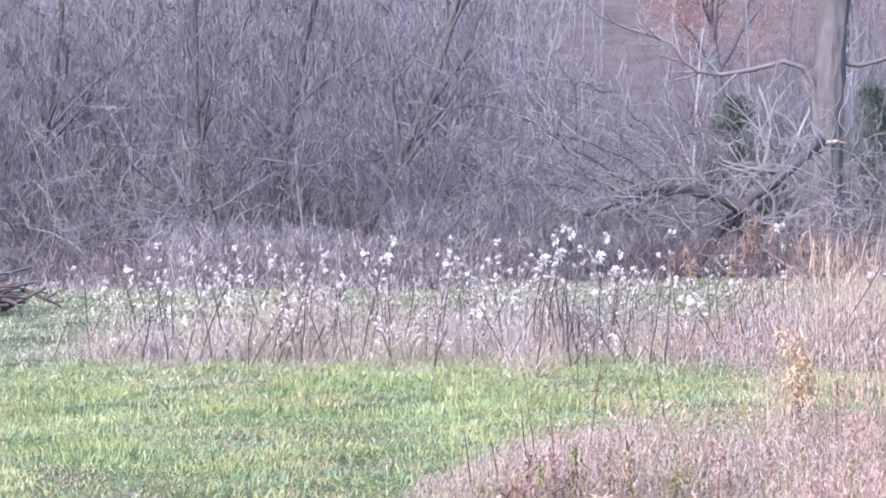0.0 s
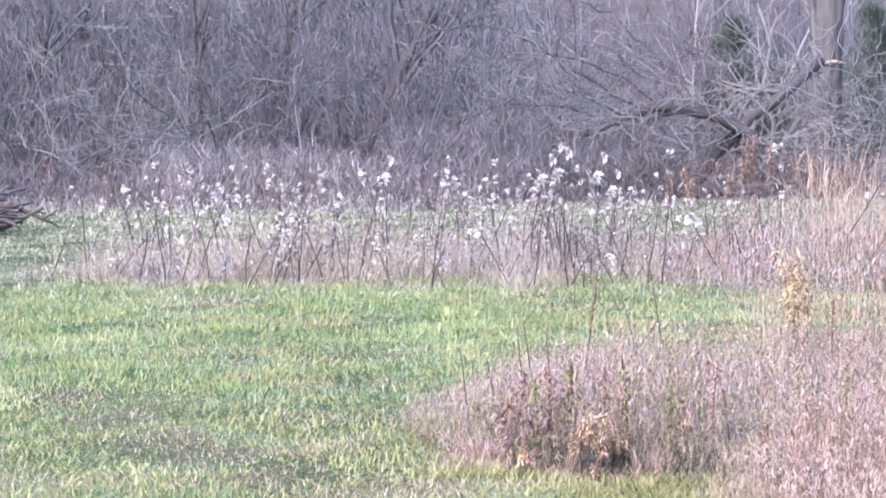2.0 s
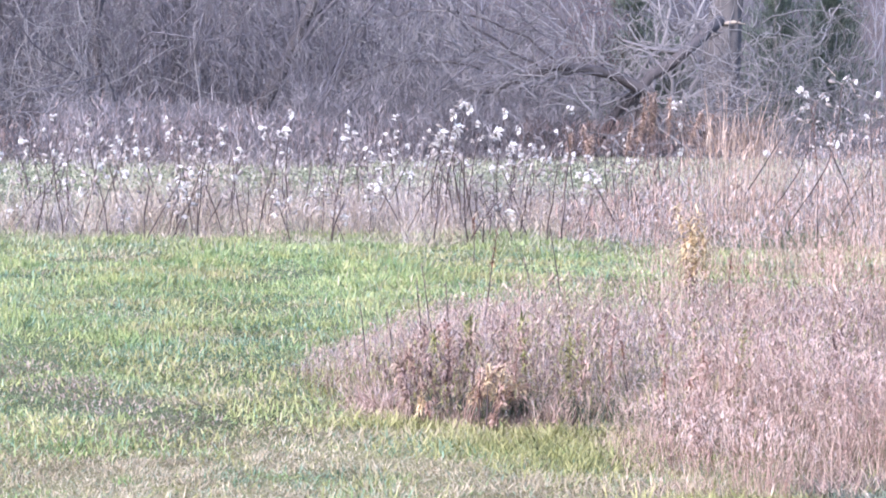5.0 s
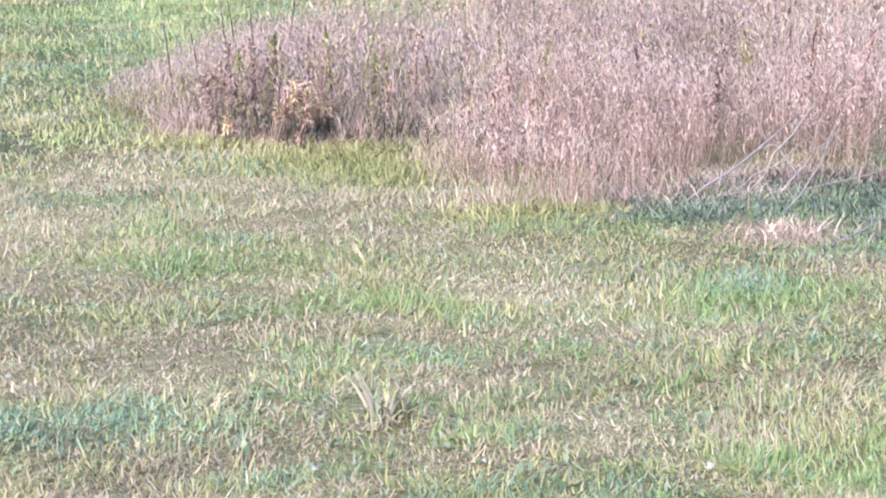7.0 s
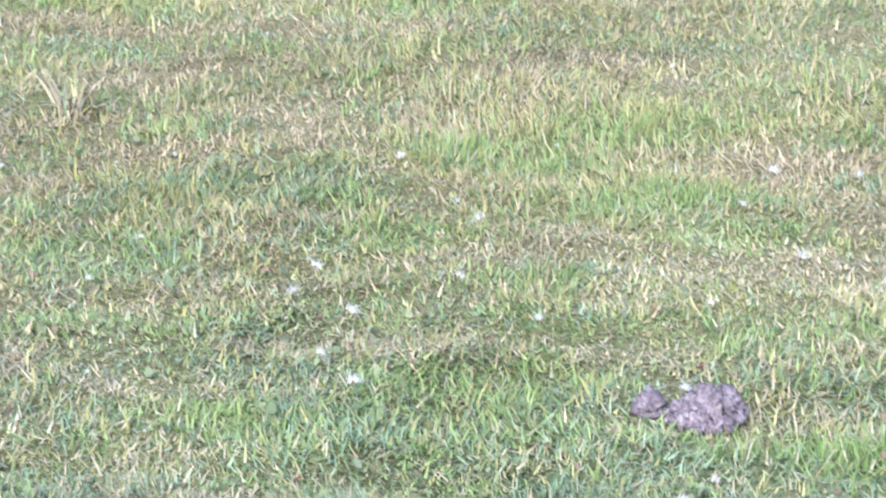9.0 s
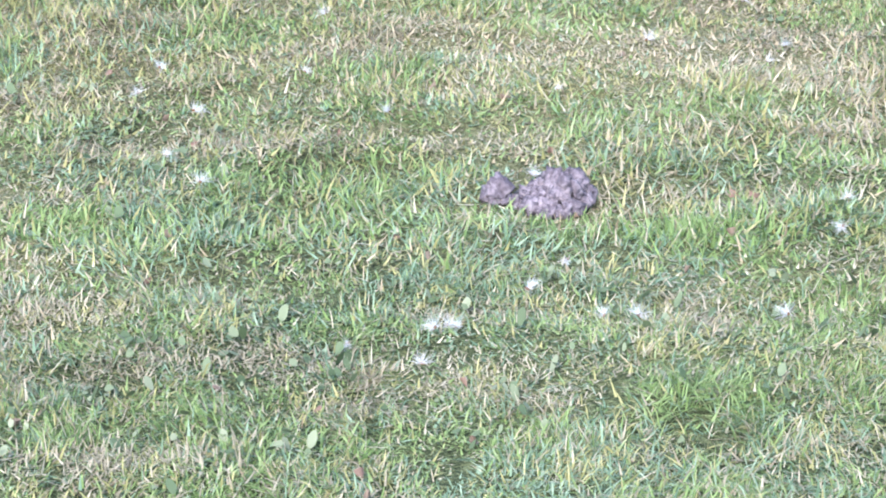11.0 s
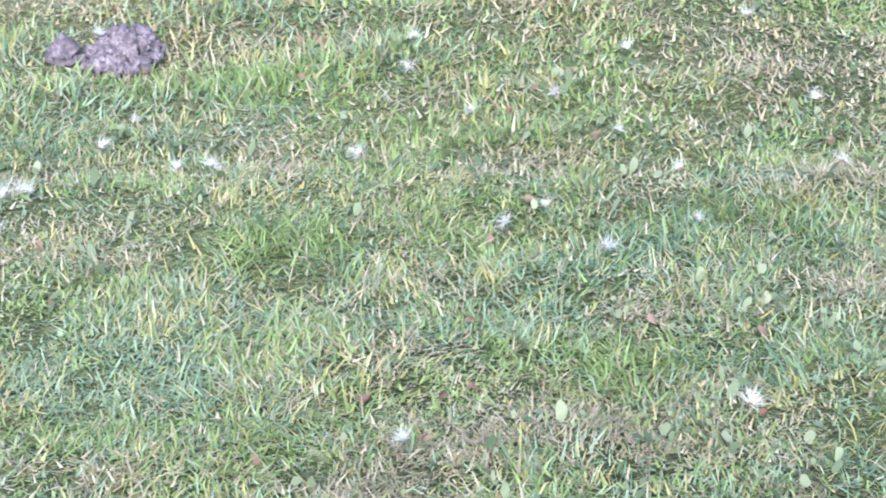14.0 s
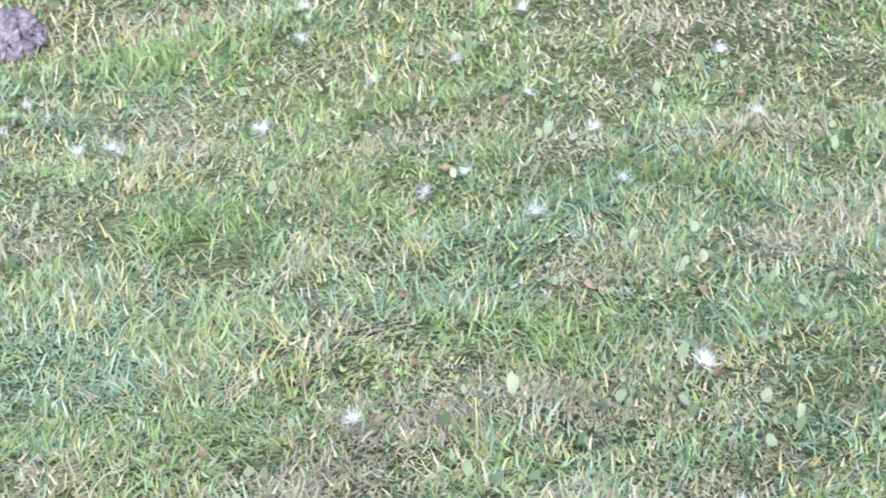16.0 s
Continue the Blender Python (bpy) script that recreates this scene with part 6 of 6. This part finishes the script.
def sweeping_branches(x0, x1, z0, z1, way, count, label):
    """Long thin branches of a fallen top that sweep out and droop, each with its own side twigs."""
    thing = new("fallen_tree")
    for _ in range(count):
        wood, twig = Sheaf(), Sheaf()
        start = (rng.uniform(x0, x1), rng.uniform(45.8, 47.2), rng.uniform(z0, z1))
        path = wander(start, (way * rng.uniform(0.7, 1.0), rng.normal(0, 0.15), rng.uniform(0.0, 0.75)), rng.uniform(1.4, 3.2), 13, 0.20, -0.06)
        path[:, 2] = np.maximum(path[:, 2], 0.05)
        branches([wood, twig, twig], path, rng.uniform(0.010, 0.017), 0.006, 2, (9, 2), 0.2, 0.75, 0.35, 0.0, (5, 3, 3), 0.006, 0.15)
        bark = TWIG_PALE if rng.uniform() < 0.55 else BRAMBLE
        ob = part("branch", wood, bark, thing)
        part("twig", twig, bark, ob, kind="stuff")
    tagged(thing, label, "fallen branch")


sweeping_branches(2.5, 5.5, 0.8, 2.6, -1, 20, "pale drooping branches of a fallen tree top")
sweeping_branches(4.5, 8.0, 0.6, 3.0, -0.6, 13, "pale crossing branches of a fallen top beside the old tree")
sweeping_branches(5.0, 8.5, 0.4, 2.2, 0.7, 8, "pale upward-swept branches beside the old tree")


def vine_tangle(x0, x1, y0, y1, top, count):
    thing = new("vine_tangle")
    for _ in range(count):
        s = Sheaf()
        start = np.array([rng.uniform(x0, x1), rng.uniform(y0, y1), rng.uniform(0.1, top)])
        path = wander(start, (rng.normal(0, 1), rng.normal(0, 0.4), rng.normal(0.2, 0.7)), rng.uniform(0.8, 2.4), 8, 0.38)
        path[:, 2] = np.maximum(path[:, 2], 0.03)
        s.add(*tube(path, np.linspace(rng.uniform(0.010, 0.020), 0.007, 9), 3))
        part("vine", s, TWIG_PALE, thing)
    tagged(thing, "tangle of bare looping vines over fallen wood", "vines")


vine_tangle(2.6, 8.4, 46.5, 48.6, 2.4, 170)
vine_tangle(6.0, 11.5, 48.5, 51.0, 3.2, 110)
vine_tangle(-0.5, 4.0, 46.0, 48.0, 2.2, 70)


def single_tree(x, y, height, r, lean, name, label, mats, n=(16, 7), thin=0.012, fork=()):
    tree = new(name)
    tr, limb = Sheaf(), Sheaf()
    path = wander((0, 0, -0.1), (lean, 0, 1), height, 9, 0.06, 0.02)
    branches([tr, limb, limb], path, r, r * 0.2, 2, n, 0.3, 0.6, 0.14, 0.06, (9, 4, 3), thin, 0.18)
    part("trunk", tr, mats[0], tree)
    part("branch", limb, mats[1], tree, kind="stuff")
    tree.location = (x, y, float(lawn_z(x, y)))
    return tagged(tree, label, "tree")


single_tree(-2.2, 49.5, 9.5, 0.16, 0.42, "leaning_tree", "dark leaning bare tree rising out of the thicket", (DEADWOOD, TWIG))
single_tree(-3.8, 51, 10, 0.13, 0.2, "leaning_tree", "slim bare tree rising out of the thicket", (DEADWOOD, TWIG))
single_tree(-5.0, 50, 9, 0.10, -0.15, "leaning_tree", "slim bare tree rising out of the thicket", (DEADWOOD, TWIG))
single_tree(-9.5, 51, 9, 0.12, 0.25, "leaning_tree", "slim bare tree rising out of the thicket", (DEADWOOD, TWIG))
single_tree(-2.65, 45.2, 2.6, 0.03, 0.03, "sapling", "straight pale sapling before the thicket", (TWIG_PALE, TWIG_PALE), (6, 3))
for x, y, h in ((6.25, 57, 6.2), (7.75, 57.5, 6.6), (6.9, 59, 5.5)):
    tagged(single_tree(x, y, h, 0.06, rng.normal(0, 0.05), "young_birch", "pale upright bare young tree", (BIRCH, BIRCH), (9, 3), 0.010), group="pale young trees")


def juniper(x, y, height, wide):
    tree = new("juniper")
    s = Sheaf()
    s.add(*tube([(0, 0, -0.1), (0.05, 0, height * 0.5), (0, 0, height * 0.95)], [0.09, 0.06, 0.01], 6))
    part("trunk", s, BARK, tree)
    s = Sheaf()
    for _ in range(170):
        f = rng.uniform(0.02, 1) ** 1.2
        a_ = rng.uniform(0, 6.283)
        ln = wide * (1.05 - f) ** 0.8 * rng.uniform(0.5, 1.25) + 0.15
        k = 60
        q = rng.uniform(0.1, 1, k)
        jit = rng.normal(0, 0.09, (k, 3))
        s.add(*ribbons(q * ln * math.cos(a_) + jit[:, 0], q * ln * math.sin(a_) + jit[:, 1], f * height * 0.95 + q * ln * 0.35 + jit[:, 2], a_ + rng.normal(0, 0.7, k), rng.uniform(0.10, 0.28, k), rng.uniform(0.015, 0.035, k),
                       rng.uniform(0.2, 1.1, k), rng.uniform(-0.4, 0.6, k), 1))
    part("foliage", s, NEEDLE, tree, smooth=False, kind="stuff")
    tree.location = (x, y, float(lawn_z(x, y)))
    tagged(tree, "dark green juniper behind the bare branches", "juniper")


juniper(7.2, 58, 4.1, 1.5)
juniper(8.0, 57.5, 2.6, 1.2)
juniper(10.5, 57, 4.4, 1.7)
juniper(12.3, 59, 4.2, 1.6)


def leafy_crown(name, label, cat, x, y, base, top, wide, mat, count, leaf, trunk_r, bark=BRAMBLE):
    tree = new(name)
    tr, limb = Sheaf(), Sheaf()
    path = wander((0, 0, -0.1), (0, 0, 1), top * 0.92, 8, 0.05, 0.03)
    branches([tr, limb, limb], path, trunk_r, trunk_r * 0.25, 2, (16, 4), 0.35, 0.7, 0.12, 0.05, (8, 4, 3), 0.015, 0.3)
    part("trunk", tr, bark, tree)
    part("limb", limb, bark, tree, kind="stuff")
    s = Sheaf()
    clumps = 34
    ca, cf, cr = rng.uniform(0, 6.283, clumps), rng.uniform(0, 1, clumps), np.sqrt(rng.uniform(0.05, 1, clumps))
    for a_, f, r in zip(ca, cf, cr):
        k = count // clumps
        rr = wide * r * math.sin(math.pi * (0.15 + 0.8 * f))
        c = np.array([rr * math.cos(a_), rr * math.sin(a_), base + (top - base) * f])
        p = c + rng.normal(0, wide * 0.26, (k, 3))
        s.add(*ribbons(p[:, 0], p[:, 1], p[:, 2], rng.uniform(0, 6.283, k), leaf * rng.uniform(0.6, 1.3, k), leaf * rng.uniform(0.4, 0.8, k), rng.uniform(0.3, 2.0, k), rng.uniform(0, 0.8, k), 1))
    part("foliage", s, mat, tree, smooth=False, kind="stuff")
    tree.location = (x, y, float(lawn_z(x, y)))
    tagged(tree, label, cat)


leafy_crown("orange_oak", "oak with russet-orange autumn leaves on the slope", "tree", 10.5, 88, 4.8, 11.5, 2.9, ORANGE, 34000, 0.085, 0.2)
leafy_crown("orange_oak", "oak with russet-orange autumn leaves on the slope", "tree", 15.6, 91, 5.4, 11.5, 2.4, ORANGE, 12000, 0.085, 0.2)
leafy_crown("red_shrub", "shrub holding dark red leaves", "shrub", 6.2, 56, 1.6, 3.6, 0.75, RED, 3000, 0.055, 0.05)


# ---- brush pile ----
rng = np.random.default_rng(93)


def brush_pile(x, y):
    thing = new("brush_pile")
    for i in range(90):
        s = Sheaf()
        a_ = rng.normal(0, 0.5)
        start = np.array([rng.normal(0, 0.55), rng.normal(0, 0.45), rng.uniform(0.03, 0.6)])
        ln = rng.uniform(0.4, 1.2)
        path = wander(start - np.array([math.cos(a_), math.sin(a_), 0]) * ln * 0.5, (math.cos(a_), math.sin(a_), rng.normal(0, 0.14)), ln, 5, 0.10)
        path[:, 2] = np.maximum(path[:, 2], 0.02)
        r = rng.uniform(0.015, 0.05)
        s.add(*tube(path, np.linspace(r, r * 0.5, 6), 5))
        s.add(*tube(wander(path[3], (math.cos(a_), math.sin(a_) + 0.6, 0.4), ln * 0.35, 3, 0.15), np.linspace(r * 0.5, r * 0.2, 4), 4))
        part("branch", s, (DEADWOOD, DEADWOOD, STEM, TWIG)[i % 4], thing)
    thing.location = (x, y, 0)
    tagged(thing, "low pile of cut brown branches on the lawn's edge", "brush pile")


brush_pile(-6.95, 32.6)


# ---- far woods on the slope ----
rng = np.random.default_rng(105)


def far_woods():
    trunks = Sheaf()
    n = 500
    x, y = rng.uniform(-34, 44, n), rng.uniform(62, 150, n)
    keep = ~((x > 5.5) & (x < 17) & (y < 92) & (rng.uniform(0, 1, n) < 0.75))
    x, y = x[keep], y[keep]
    z = lawn_z(x, y)
    for px, py, pz in zip(x, y, z):
        h = rng.uniform(8, 14)
        path = wander((px, py, pz - 0.2), (rng.normal(0, 0.06), 0, 1), h, 5, 0.05)
        trunks.add(*tube(path, np.linspace(rng.uniform(0.02, 0.06), 0.015, 6), 3))
        k = 60
        f = rng.uniform(0.05, 1, k)
        bx, by, bz = (np.interp(f, np.linspace(0, 1, 6), path[:, i]) for i in range(3))
        trunks.add(*ribbons(bx, by, bz, rng.uniform(0, 6.283, k), rng.uniform(0.6, 1.7, k) * (1.2 - 0.6 * f), np.full(k, 0.024), rng.uniform(0.3, 1.0, k), rng.uniform(-0.6, 0.4, k), 2))
        kk = 55
        j = rng.integers(0, k, kk)
        trunks.add(*ribbons(bx[j] + rng.normal(0, 0.6, kk), by[j] + rng.normal(0, 0.6, kk), bz[j] + rng.uniform(0, 1.2, kk), rng.uniform(0, 6.283, kk), rng.uniform(0.4, 1.1, kk), np.full(kk, 0.022), rng.uniform(0.1, 0.9, kk), rng.uniform(-0.4, 0.4, kk), 1))
    ob = new("far_woods", trunks.mesh("far_woods", HAZEDWOOD))
    tagged(ob, "grey leafless woods climbing the slope, with haze put into their colour", "woods", kind="stuff")


far_woods()
